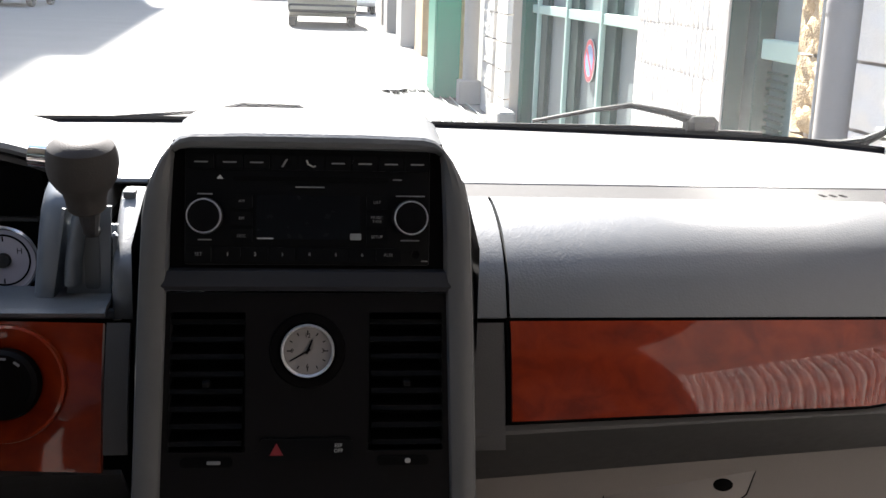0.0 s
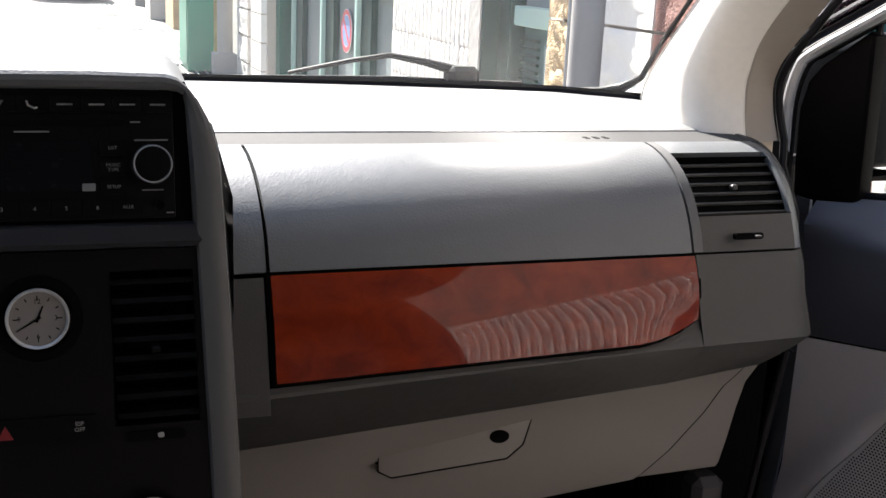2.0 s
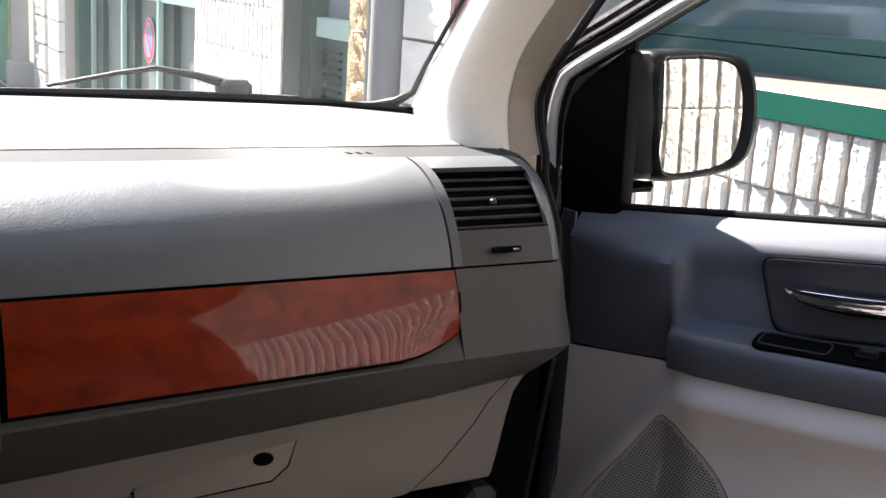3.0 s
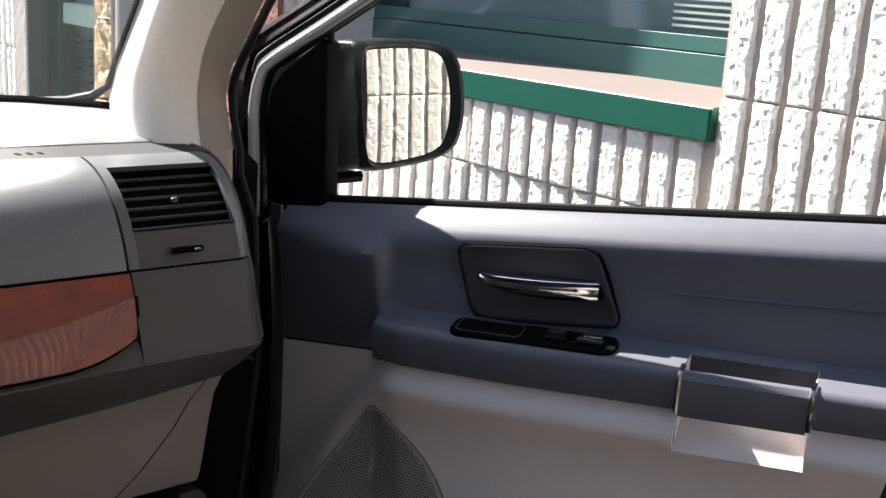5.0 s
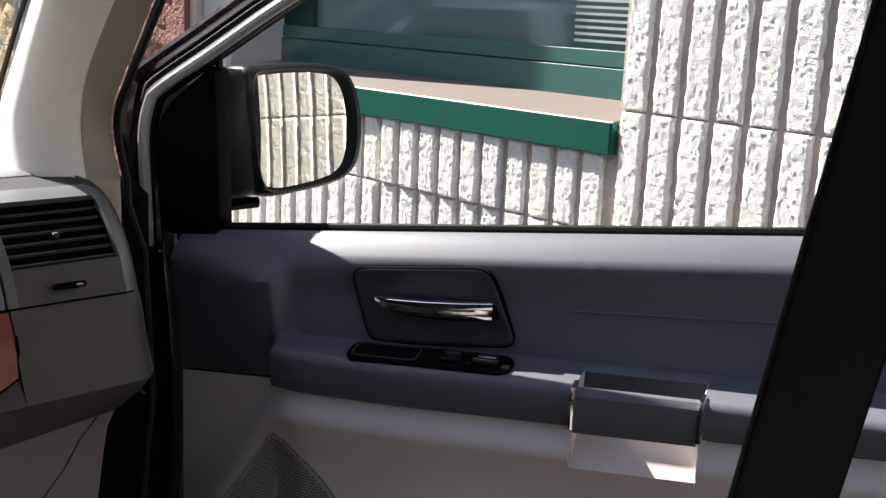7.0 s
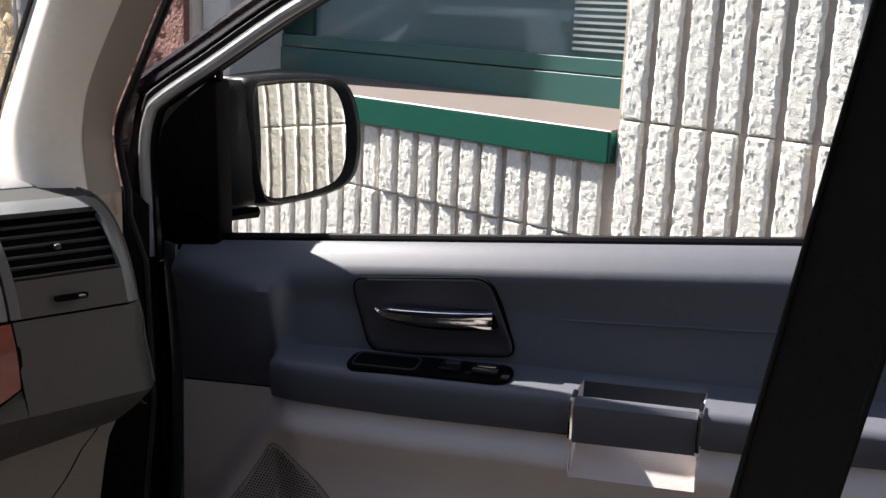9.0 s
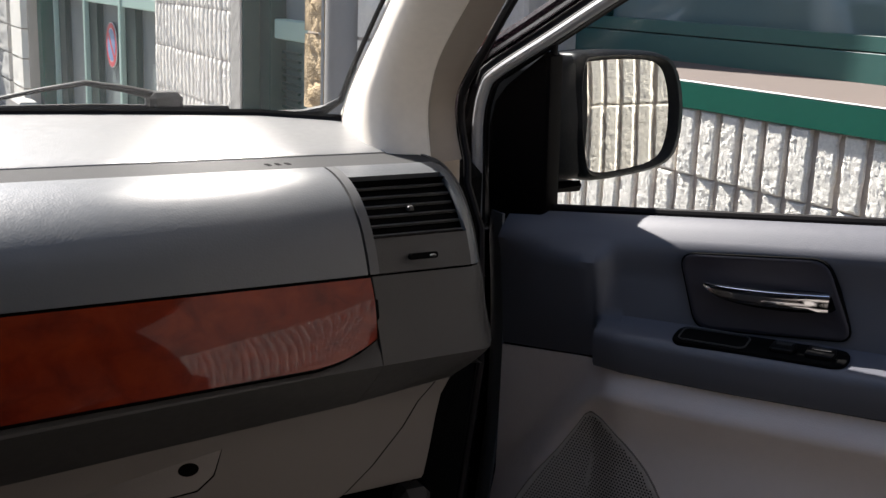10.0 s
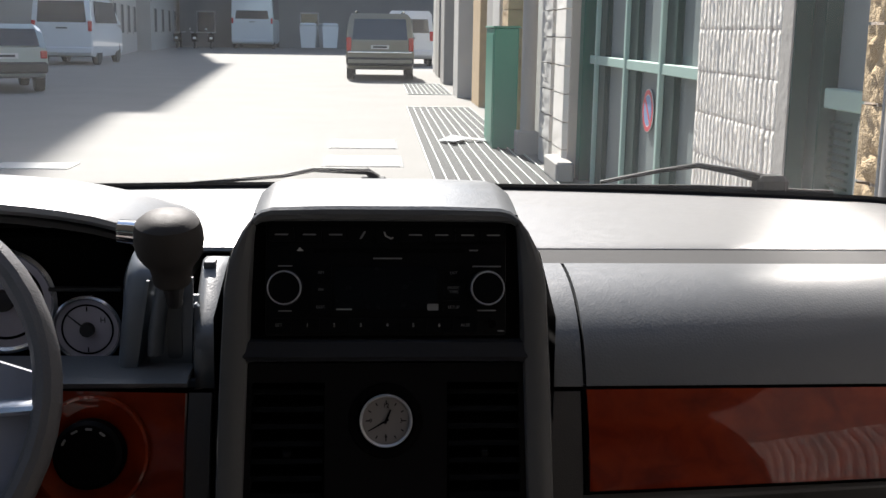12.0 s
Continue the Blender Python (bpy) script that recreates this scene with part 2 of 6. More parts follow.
def part(name, bm, material, parent=None, label="", local=False, sharp=29, kind=""):
    """One mesh object under a thing or a part; the mesh is in world coordinates unless local."""
    ob = new(name, finish(name, bm, material, sharp) if isinstance(bm, bmesh.types.BMesh) else bm)
    if parent is not None:
        ob.parent = parent
        if parent.name in ROOT and not local:
            ob.matrix_parent_inverse = ROOT[parent.name].inverted()
    if label:
        ob["label"] = label
    if kind:
        ob["kind"] = kind
    return ob


def solo(name, bm, material, label, category, group="", kind="", sharp=29):
    return tagged(part(name, bm, material, sharp=sharp), label, category, group, kind)


def box(x0, x1, y0, y1, z0, z1, bevel=0.0, seg=1, bm=None):
    own = bm is None
    bm = bm or bmesh.new()
    r = bmesh.ops.create_cube(bm, size=1)
    vs = r["verts"]
    for v in vs:
        v.co = Vector(((x0 + x1) / 2 + v.co.x * (x1 - x0), (y0 + y1) / 2 + v.co.y * (y1 - y0), (z0 + z1) / 2 + v.co.z * (z1 - z0)))
    if bevel:
        es = list({e for v in vs for e in v.link_edges})
        bmesh.ops.bevel(bm, geom=es, offset=bevel, segments=seg, affect="EDGES", profile=0.5)
    return bm


def loft(rows, bm=None, close=False, caps=False):
    """A skin over rows of points."""
    bm = bm or bmesh.new()
    vs = [[bm.verts.new(p) for p in r] for r in rows]
    k = len(rows[0])
    for a, b in zip(vs, vs[1:]):
        for j in range(k if close else k - 1):
            bm.faces.new((a[j], a[(j + 1) % k], b[(j + 1) % k], b[j]))
    if caps:
        bm.faces.new(vs[0][::-1])
        bm.faces.new(vs[-1])
    bmesh.ops.recalc_face_normals(bm, faces=bm.faces)
    return bm


def shell(rows, thick):
    """A loft with thickness, set back from its face along the face normals."""
    bm = loft(rows)
    bm.normal_update()
    n = len(bm.verts)
    src = list(bm.verts)
    out = bmesh.new()
    front = [out.verts.new(v.co) for v in src]
    back = [out.verts.new(v.co - v.normal * thick) for v in src]
    for f in bm.faces:
        ids = [v.index for v in f.verts]
        out.faces.new([front[i] for i in ids])
        out.faces.new([back[i] for i in reversed(ids)])
    for e in bm.edges:
        if len(e.link_faces) == 1:
            i, j = e.verts[0].index, e.verts[1].index
            out.faces.new((front[i], front[j], back[j], back[i]))
    bm.free()
    bmesh.ops.recalc_face_normals(out, faces=out.faces)
    return out


def outward(bm, toward):
    """Turns an open skin so that its faces look to a side."""
    s = sum((f.normal.dot(Vector(toward)) * f.calc_area() for f in bm.faces))
    if s < 0:
        bmesh.ops.reverse_faces(bm, faces=bm.faces)
    return bm


def skin(rows, thick, toward):
    """A moulded shell whose face looks to a side and whose thickness lies behind it."""
    bm = loft(rows)
    bm.normal_update()
    outward(bm, toward)
    bm.normal_update()
    bm.verts.index_update()
    out = bmesh.new()
    front = [out.verts.new(v.co) for v in bm.verts]
    back = [out.verts.new(v.co - v.normal * thick) for v in bm.verts]
    for f in bm.faces:
        ids = [v.index for v in f.verts]
        out.faces.new([front[i] for i in ids])
        out.faces.new([back[i] for i in reversed(ids)])
    for e in bm.edges:
        if len(e.link_faces) == 1:
            i, j = e.verts[0].index, e.verts[1].index
            out.faces.new((front[i], front[j], back[j], back[i]))
    bm.free()
    bmesh.ops.recalc_face_normals(out, faces=out.faces)
    return out


def tube(points, r, sides=10, bm=None, caps=True, flat=1.0):
    """A rod along a line of points; r may be a list."""
    pts = [Vector(p) for p in points]
    rows = []
    up = Vector((0, 0, 1))
    for i, p in enumerate(pts):
        d = (pts[min(i + 1, len(pts) - 1)] - pts[max(i - 1, 0)]).normalized()
        if not rows:
            side = d.cross(up)
            if side.length < 0.3:
                side = d.cross(Vector((0, 1, 0)))
        a = (side - d * side.dot(d)).normalized()
        side = a
        b = a.cross(d)
        rr = r[i] if isinstance(r, (list, tuple)) else r
        rows.append([p + (a * math.cos(k / sides * math.tau) + b * flat * math.sin(k / sides * math.tau)) * rr for k in range(sides)])
    return loft(rows, bm, True, caps)


def lathe(profile, sides=24, m=None, bm=None, caps=True):
    """Turned about the local z axis: rows of (radius, height)."""
    m = m or Matrix()
    rows = [[m @ Vector((r * math.cos(k / sides * math.tau), r * math.sin(k / sides * math.tau), h)) for k in range(sides)] for r, h in profile]
    return loft(rows, bm, True, caps)


def prism(poly, d0, d1, m=None, bevel=0.0, bm=None):
    """A flat outline (x, y) given depth along local z from d0 to d1."""
    m = m or Matrix()
    bm = bm or bmesh.new()
    a = [bm.verts.new(m @ Vector((x, y, d0))) for x, y in poly]
    b = [bm.verts.new(m @ Vector((x, y, d1))) for x, y in poly]
    k = len(poly)
    fs = [bm.faces.new(a[::-1]), bm.faces.new(b)] + [bm.faces.new((a[i], a[(i + 1) % k], b[(i + 1) % k], b[i])) for i in range(k)]
    bmesh.ops.recalc_face_normals(bm, faces=fs)
    if bevel:
        bmesh.ops.bevel(bm, geom=list({e for e in fs[1].edges}), offset=bevel, segments=2, affect="EDGES", profile=0.5)
    return bm


def rounded(x0, x1, y0, y1, r, n=4):
    """A rounded rectangle's outline."""
    out = []
    for cx, cy, a in ((x1 - r, y1 - r, 0), (x0 + r, y1 - r, 90), (x0 + r, y0 + r, 180), (x1 - r, y0 + r, 270)):
        out += [(cx + r * math.cos(radians(a + 90 * i / n)), cy + r * math.sin(radians(a + 90 * i / n))) for i in range(n + 1)]
    return out


def smooth_poly(pts, n=4):
    """A closed outline rounded through its points."""
    k = len(pts)
    out = []
    for i in range(k):
        p0, p1, p2, p3 = (Vector(pts[(i + j) % k]) for j in (-1, 0, 1, 2))
        for s in range(n):
            t = s / n
            out.append(tuple(0.5 * (2 * p1 + (p2 - p0) * t + (2 * p0 - 5 * p1 + 4 * p2 - p3) * t * t + (3 * p1 - p0 - 3 * p2 + p3) * t ** 3)))
    return out


def interp(x, pts):
    xs, ys = zip(*pts)
    return float(np.interp(x, xs, ys))


def bezier(p0, p1, p2, n):
    return [tuple((1 - t) ** 2 * a + 2 * t * (1 - t) * b + t * t * c for a, b, c in zip(p0, p1, p2)) for t in (i / n for i in range(n + 1))]


def text(name, body, size, m, material, parent, depth=0.0004):
    """Lettering in the built-in font, turned into a mesh."""
    cu = bpy.data.curves.new(name, "FONT")
    cu.body, cu.size, cu.extrude, cu.align_x, cu.align_y, cu.resolution_u = body, size, depth, "CENTER", "CENTER", 2
    tmp = new("lettering", cu)
    bpy.context.view_layer.update()
    me = bpy.data.meshes.new_from_object(tmp.evaluated_get(bpy.context.evaluated_depsgraph_get()))
    bpy.data.objects.remove(tmp)
    me.name = name
    me.transform(m)
    me.materials.clear()
    me.materials.append(material)
    return part(name, me, material, parent)


# ---- the car: dashboard ----
CARBASE = pose(0, 0.3, 0.45)
dashboard = thing("dashboard", "two-tone grey moulded dashboard with glossy burl wood trim", "dashboard", CARBASE)


def kx(x):
    return (x - 0.19) / 0.447


def wood_top(x):
    k = min(max(kx(x), -0.1), 1.35)
    return 0.047 + 0.031 * k, 1.119 - 0.008 * k


def wood_low(x):
    k = min(max(kx(x), -0.1), 1.35)
    rise = max(0.0, (k - 0.82) / 0.18)
    return 0.009 + 0.041 * k + 0.008 * min(rise, 1.6) ** 2, 1.03 - 0.001 * k + 0.02 * min(rise, 1.6) ** 2


def screen_base(x):
    return 0.70 - 0.22 * x * x - max(0.0, abs(x) - 0.70) * 0.6


def pad_curve(x, n=10, top=0.2):
    y, z = wood_top(x)
    return bezier((top, 1.206), (y + 0.03, 1.2), (y, z), n)


def span(x0, x1, n):
    return [x0 + (x1 - x0) * i / n for i in range(n + 1)]


# upper deck, from the front channel to the foot of the windscreen
def deck_row(x):
    b = screen_base(x)
    edge = 0.278
    return [(x, edge - 0.003, 1.203), (x, edge - 0.0005, 1.2068), (x, edge + 0.004, 1.2085), (x, edge + 0.025, 1.211), (x, 0.5 * (edge + b), 1.219), (x, b, 1.216), (x, b + 0.03, 1.2)]


part("deck", skin([deck_row(x) for x in span(-0.8, 0.805, 26)], 0.006, (0, 0, 1)), M["dash_top"], dashboard, "dashboard deck with sunlight in its pale grey")
part("channel", skin([[(x, 0.2005, 1.2052), (x, 0.24, 1.205), (x, 0.281, 1.2055)] for x in span(0.13, 0.785, 12)], 0.004, (0, 0, 1)), M["channel"], dashboard)
carrier_rows = [[(x, screen_base(x) - 0.01, 1.19), (x, 0.21, 1.195)] + [(x, y + 0.008, z - 0.008) for y, z in pad_curve(x, 6)[1:]] + [(x, wood_low(x)[0] + 0.015, wood_low(x)[1]), (x, 0.1, 0.985)] for x in span(0.14, 0.77, 12)]
part("carrier", skin(carrier_rows, 0.004, (0, -1, 1)), M["gap"], dashboard)

# airbag pad, with a fine gap to its neighbours
part("airbag_pad", skin([[(x, y, z) for y, z in pad_curve(x, 14)] for x in span(0.1945, 0.634, 18)], 0.006, (0, -1, 1)), M["dash"], dashboard, "grained grey airbag cover")


def face_bow(y0, z0, y1, z1, bow, n=6):
    out = []
    for i in range(n + 1):
        t = i / n
        out.append((y0 + (y1 - y0) * t - bow * 4 * t * (1 - t), z0 + (z1 - z0) * t + bow * 0.5 * 4 * t * (1 - t)))
    return out


def wood_row(x, inset=0.0):
    (y0, z0), (y1, z1) = wood_top(x), wood_low(x)
    return [(x, y - inset, z) for y, z in face_bow(y0 - 0.001, z0 - 0.0022, y1, z1, 0.004)]


part("wood_trim", skin([wood_row(x, 0.003) for x in span(0.194, 0.62, 22) + [0.626, 0.631, 0.635]], 0.007, (0, -1, 1)), M["wood"], dashboard, "glossy reddish burl wood trim panel")
part("trim_gasket", skin([[(x, y + 0.0015, z) for x, y, z in (lambda r: [(r[0][0], r[0][1], r[0][2] + 0.003)] + r + [(r[-1][0], r[-1][1] - 0.0004, r[-1][2] - 0.004)])(wood_row(x, 0.0))] for x in span(0.1905, 0.641, 24)], 0.003, (0, -1, 1)), M["gap"], dashboard)


# lower lip below the wood: an upright face down to a soft bend, then a face that turns under
def bend(x):
    k = min(max(kx(x), -0.1), 1.35)
    return wood_low(min(x, 0.56))[0] - 0.003 + 0.05 * max(0.0, x - 0.56), 1.016 + 0.004 * min(k, 1.0)


def lip_row(x):
    k = min(max(kx(x), -0.1), 1.35)
    y1, z1 = wood_low(min(x, 0.64))
    zb, yb = 0.943 + 0.012 * k + 0.02 * max(0, k - 1), 0.07 + 0.04 * k
    y2, z2 = bend(x)
    r = roll_end(x)
    mid = [(y2 + (yb - y2) * t - 0.003 * math.sin(math.pi * t), z2 + (zb - z2) * t) for t in (0.12, 0.35, 0.65, 1.0)]
    return [(x, y1 + 0.001 + r, z1 - 0.005), (x, 0.5 * (y1 + y2) - 0.001 + r, 0.5 * (z1 - 0.005 + z2)), (x, y2 + r, z2 + 0.001)] + [(x, y + r, z) for y, z in mid] + [(x, yb + 0.02 + r, zb - 0.003)]


def roll_end(x):
    return 0.0 if x < 0.765 else (x - 0.765) ** 2 * 40


part("lower_lip", skin([lip_row(x) for x in span(0.156, 0.638, 20)], 0.005, (0, -1, 0)), M["dash_shade"], dashboard, "lower dashboard lip, darkened for its shade")


# end block with the side vent
def end_row(x):
    r = roll_end(x)
    return [(x, y + r, z - r * 0.15) for y, z in pad_curve(x, 14)]


VENT = (0.648, 0.766)
part("end_block_edge", skin([end_row(x) for x in (0.637, 0.642, VENT[0])], 0.006, (0, -1, 1)), M["rail"], dashboard)
part("end_block_side", skin([end_row(x) for x in span(VENT[1], 0.79, 6)], 0.006, (0, -1, 1)), M["dash"], dashboard)
part("end_block_top", skin([end_row(x)[:4] for x in span(VENT[0], VENT[1], 5)], 0.006, (0, 0, 1)), M["dash"], dashboard)
part("end_block_sill", skin([end_row(x)[11:] for x in span(VENT[0], VENT[1], 5)], 0.006, (0, -1, 1)), M["dash_shade"], dashboard)


def end_low_row(x):
    """From the vent block's foot down to the bend and under."""
    r = roll_end(x)
    y0, z0 = wood_top(x)
    y2, z2 = bend(x)
    ym = wood_low(0.638)[0] + 0.06 * (x - 0.638)
    low = [(y0 - 0.001, z0 - 0.0022), (0.6 * y0 + 0.4 * ym - 0.002, 1.09), (0.2 * y0 + 0.8 * ym - 0.002, 1.06), (0.55 * ym + 0.45 * y2 - 0.002, 1.035)]
    return [(x, y + r, z) for y, z in low] + lip_row(x)[2:]


part("end_panel", skin([end_low_row(x) for x in span(0.6385, 0.79, 12)], 0.006, (0, -1, 0)), M["dash_shade"], dashboard)


def cap_back(z):
    return interp(z, [(0.975, 0.13), (1.02, 0.2), (1.1, 0.4), (1.2, 0.55)])


part("end_cap", skin([[(0.7905, y + roll_end(0.79), z), (0.7925, max(y + 0.04, min(y + 0.06, cap_back(z))), z), (0.793, max(cap_back(z), y + 0.05), z)] for y, z in [(q[1], q[2]) for q in end_row(0.765)] + [(q[1], q[2]) for q in end_low_row(0.765)] + [(0.075, 0.985)]], 0.004, (1, 0, 0)), M["dash_shade"], dashboard)


def vent(name, p00, p10, p01, p11, slats, mat_slat, parent, depth=0.03, tab=True, vertical_ribs=3):
    """An air outlet between four corners (top left, top right, bottom left, bottom right): a dark well, slats and a tab."""
    a, b, c, d = (Vector(p) for p in (p00, p10, p01, p11))
    nrm = (b - a).cross(c - a).normalized()
    if nrm.y > 0:
        nrm = -nrm
    at = lambda s, t, h=0.0: (a * (1 - s) + b * s) * (1 - t) + (c * (1 - s) + d * s) * t + nrm * h
    w = bmesh.new()
    loft([[at(0, 0, 0.001), at(1, 0, 0.001), at(1, 1, 0.001), at(0, 1, 0.001)], [at(0, 0, -depth), at(1, 0, -depth), at(1, 1, -depth), at(0, 1, -depth)]], w, True)
    w.faces.new([w.verts.new(at(s, t, -depth)) for s, t in ((0, 0), (1, 0), (1, 1), (0, 1))])
    body = part(name, w, M["gap"], parent)
    for i in range(slats):
        t = (i + 0.5) / slats
        h = 0.46 / slats
        rows = [[at(s, t + dt, dh) for s in (0.005, 0.25, 0.5, 0.75, 0.995)] for dt, dh in ((-h * 0.2, -0.004), (h * 0.35, -0.002), (h * 0.5, -0.004), (-h, -0.02), (-h * 0.2, -0.004))]
        part("slat", loft(rows), mat_slat, body)
    if tab:
        q = at(0.5, 0.5, -0.001)
        part("tab", box(q.x - 0.0035, q.x + 0.0035, q.y - 0.005, q.y + 0.004, q.z - 0.0035, q.z + 0.002, 0.0012), mat_slat, body)
    return body


v0, v1 = end_row(VENT[0]), end_row(VENT[1])
vent("side_vent", v0[4], v1[4], v0[11], v1[11], 6, M["dash_shade"], dashboard, 0.03)
part("vent_slider", prism(rounded(-0.017, 0.017, -0.0035, 0.0035, 0.003), -0.004, 0.0015, Matrix.Translation((0.7, 0.078, 1.1265)) @ Matrix.Rotation(radians(78), 4, "X")), M["gap"], dashboard)
part("slider_tab", box(0.706, 0.713, 0.072, 0.078, 1.1255, 1.128, 0.0008), M["strip"], dashboard)
# dark bars in place of the small airbag lettering
for i in range(3):
    part("defroster_slot", box(0.579 + i * 0.012, 0.5845 + i * 0.012, 0.229, 0.242, 1.2, 1.2056, 0.0005), M["gap"], dashboard)

# upright panels between the centre stack and the pad, right and left
for sgn in (1, -1):
    rows = [[(sgn * x, y - 0.0005, z) for y, z in pad_curve(x, 14, 0.2)] for x in span(0.149, 0.191 if sgn > 0 else 0.182, 3)]
    if sgn > 0:
        part("upper_cheek", skin(rows, 0.006, (0, -1, 1)), M["dash"], dashboard)
    rows = [[(sgn * x, y - 0.003, z) for y, z in face_bow(*(lambda p: (p[0], p[1] - 0.004))(wood_top(x)), 0.004, 1.004, 0.003)] for x in span(0.157, 0.188 if sgn > 0 else 0.178, 3)]
    part("lower_cheek", skin(rows, 0.006, (0, -1, 1)), M["dash_shade"], dashboard)

# glove box below
glove = thing("glove_box", "closed beige-grey glove box with a recessed latch", "glove box", pose(0.42, 0.2, 0.6))
LOW = [(0.07, 0.957), (0.084, 0.938), (0.1, 0.916), (0.112, 0.88), (0.125, 0.83), (0.135, 0.797), (0.14, 0.789), (0.16, 0.785), (0.21, 0.79)]


def low_row(x, top=0.0):
    k = min(max(kx(x), 0), 1.3)
    return [(x, y + 0.045 * k, z + 0.012 * k) for y, z in LOW]


def glove_edge(z):
    return interp(z, [(0.6, 0.5), (0.78, 0.635), (0.815, 0.666), (0.86, 0.705), (0.9, 0.727), (0.95, 0.744), (0.99, 0.752)])


rows = [[(0.165 + (glove_edge(p[2]) - 0.165) * i / 16, p[1], p[2]) for p in low_row(0.165 + 0.5 * i / 16)] for i in range(17)]
part("lid", skin(rows, 0.006, (0, -1, 0)), M["lower"], glove)
kick = thing("kick_panel", "beige-grey plastic kick panel beside the glove box", "trim panel", pose(0.7, 0.2, 0.6))
rows = [[(glove_edge(p[2]) + 0.004 + (0.768 - glove_edge(p[2])) * i / 6, p[1] + 0.001, p[2]) for p in low_row(0.69 + 0.03 * i / 6)] for i in range(7)]
part("panel", skin(rows, 0.006, (0, -1, 0)), M["lower"], kick)
part("seam", tube([(glove_edge(q[2]) + 0.002, q[1] - 0.0005, q[2]) for q in low_row(0.69)[:7]], 0.0013, 6), M["gap"], kick)
part("post_foot", box(0.742, 0.786, 0.185, 0.225, 0.38, 0.79, 0.01), M["strip"], kick)
part("return_panel", skin([[(0.772, p[1] + 0.002, p[2]), (0.778, p[1] + 0.01, p[2]), (0.778, 0.25, p[2])] for p in low_row(0.72)], 0.004, (1, 0, 0)), M["lower"], kick)
# latch: recess rim, pull plate, lock
LM = Matrix.Translation((0.405, 0.129, 0.899)) @ Matrix.Rotation(radians(70), 4, "X")
pts = [(-0.087, 0.006), (0.0, 0.016), (0.088, 0.024), (0.075, -0.006), (0.055, -0.02), (-0.075, -0.028), (-0.089, -0.02)]
latch = part("latch", prism([(x, max(y, -0.012 + 0.06 * x)) for x, y in pts[:5]] + [(-0.08, -0.014), (-0.089, -0.012)], -0.006, 0.0055, LM), M["gap"], glove)
part("pull_plate", prism([(x * 0.978, y * 0.93 - 0.0012) for x, y in pts], -0.006, 0.0085, LM, 0.002), M["lower"], latch)
part("latch_seam", tube([LM @ Vector((x * 0.98, y * 0.94 - 0.001, 0.0084)) for x, y in (pts[6], pts[0], pts[1], pts[2], pts[3], pts[4], pts[5], pts[6])], 0.0008, 6), M["gap"], latch)
part("lock", lathe([(0.0112, 0.0), (0.0112, 0.0092), (0.01, 0.0096), (0, 0.0096)], 20, LM @ Matrix.Translation((0.047, 0.004, 0)) @ Matrix.Diagonal((1.0, 0.62, 1, 1))), M["gap"], latch, "black key lock")

# ---- the car: centre stack ----
CM = Matrix(((1, 0, 0, 0.004), (0, 0.2149, -0.9766, 0.028), (0, 0.9766, 0.2149, 1.22), (0, 0, 0, 1)))
stack = thing("centre_stack", "black centre stack framed by pale grey rails", "centre console", pose(0, 0.05, 0.6))


def cpt(x, v, d):
    return CM @ Vector((x, v, d))


INNER = [(-0.131, -0.42), (-0.128, -0.25), (-0.1235, -0.1), (-0.1205, 0.0), (-0.1195, 0.022), (-0.119, 0.038), (-0.1185, 0.048), (-0.1175, 0.054), (-0.113, 0.0565), (-0.104, 0.0575), (-0.05, 0.058)]
OUTER = [(-0.158, -0.42), (-0.154, -0.25), (-0.15, -0.1), (-0.146, 0.0), (-0.1425, 0.02), (-0.137, 0.036), (-0.1295, 0.05), (-0.121, 0.061), (-0.112, 0.0685), (-0.102, 0.0715), (-0.05, 0.073)]


def arch(k, d, spread=0.0):
    """The outline of the housing between its opening (0) and its outer edge (1), at depth d; up the left side, over the top and down the right."""
    half = [(a[0] * (1 - k) + b[0] * k - spread, a[1] * (1 - k) + b[1] * k) for a, b in zip(INNER, OUTER)]
    return [cpt(x, v, d) for x, v in half + [(-x, v) for x, v in reversed(half)]]


secs = [arch(0, -0.012), arch(0.02, -0.001), arch(0.12, 0.005), arch(0.4, 0.0085), arch(0.7, 0.0086), arch(0.92, 0.006), arch(1, -0.002), arch(1, -0.05, 0.001), arch(1, -0.13, 0.002)]
N = len(secs[0])
part("left_rail", loft([s[:8] for s in secs]), M["rail"], stack, "pale grey curved rail")
part("right_rail", loft([s[N - 8:] for s in secs]), M["rail"], stack, "pale grey curved rail")
hood = [[p + Vector((0, 0, 0.0008)) for p in s[7:N - 7]] for s in secs[1:7]]
front = secs[6][7:N - 7]
for i, (dy, dz) in enumerate(((0.05, 0.006), (0.1, 0.008), (0.15, 0.004), (0.2, -0.01), (0.25, -0.035), (0.28, -0.06), (0.3, -0.1))):
    hood.append([Vector((p.x * (1 + 0.05 * i / 6), p.y + dy, p.z + dz + 0.0012)) for p in front])
part("hood", loft(hood), M["dash"], stack, "pale grey padded hood")
for sgn in (-1, 1):
    rows = [[Vector((sgn * 0.14 + 0.004, 0.035 + dy, 1.25 - dz)), Vector((sgn * 0.156 + 0.004, 0.03 + dy, 1.19)), Vector((sgn * 0.16 + 0.004, 0.03 + dy, 0.6))] for dy, dz in ((0.0, 0.0), (0.08, 0.0), (0.15, 0.01), (0.25, 0.04))]
    part("side_cheek", loft(rows), M["dash_shade"], stack)
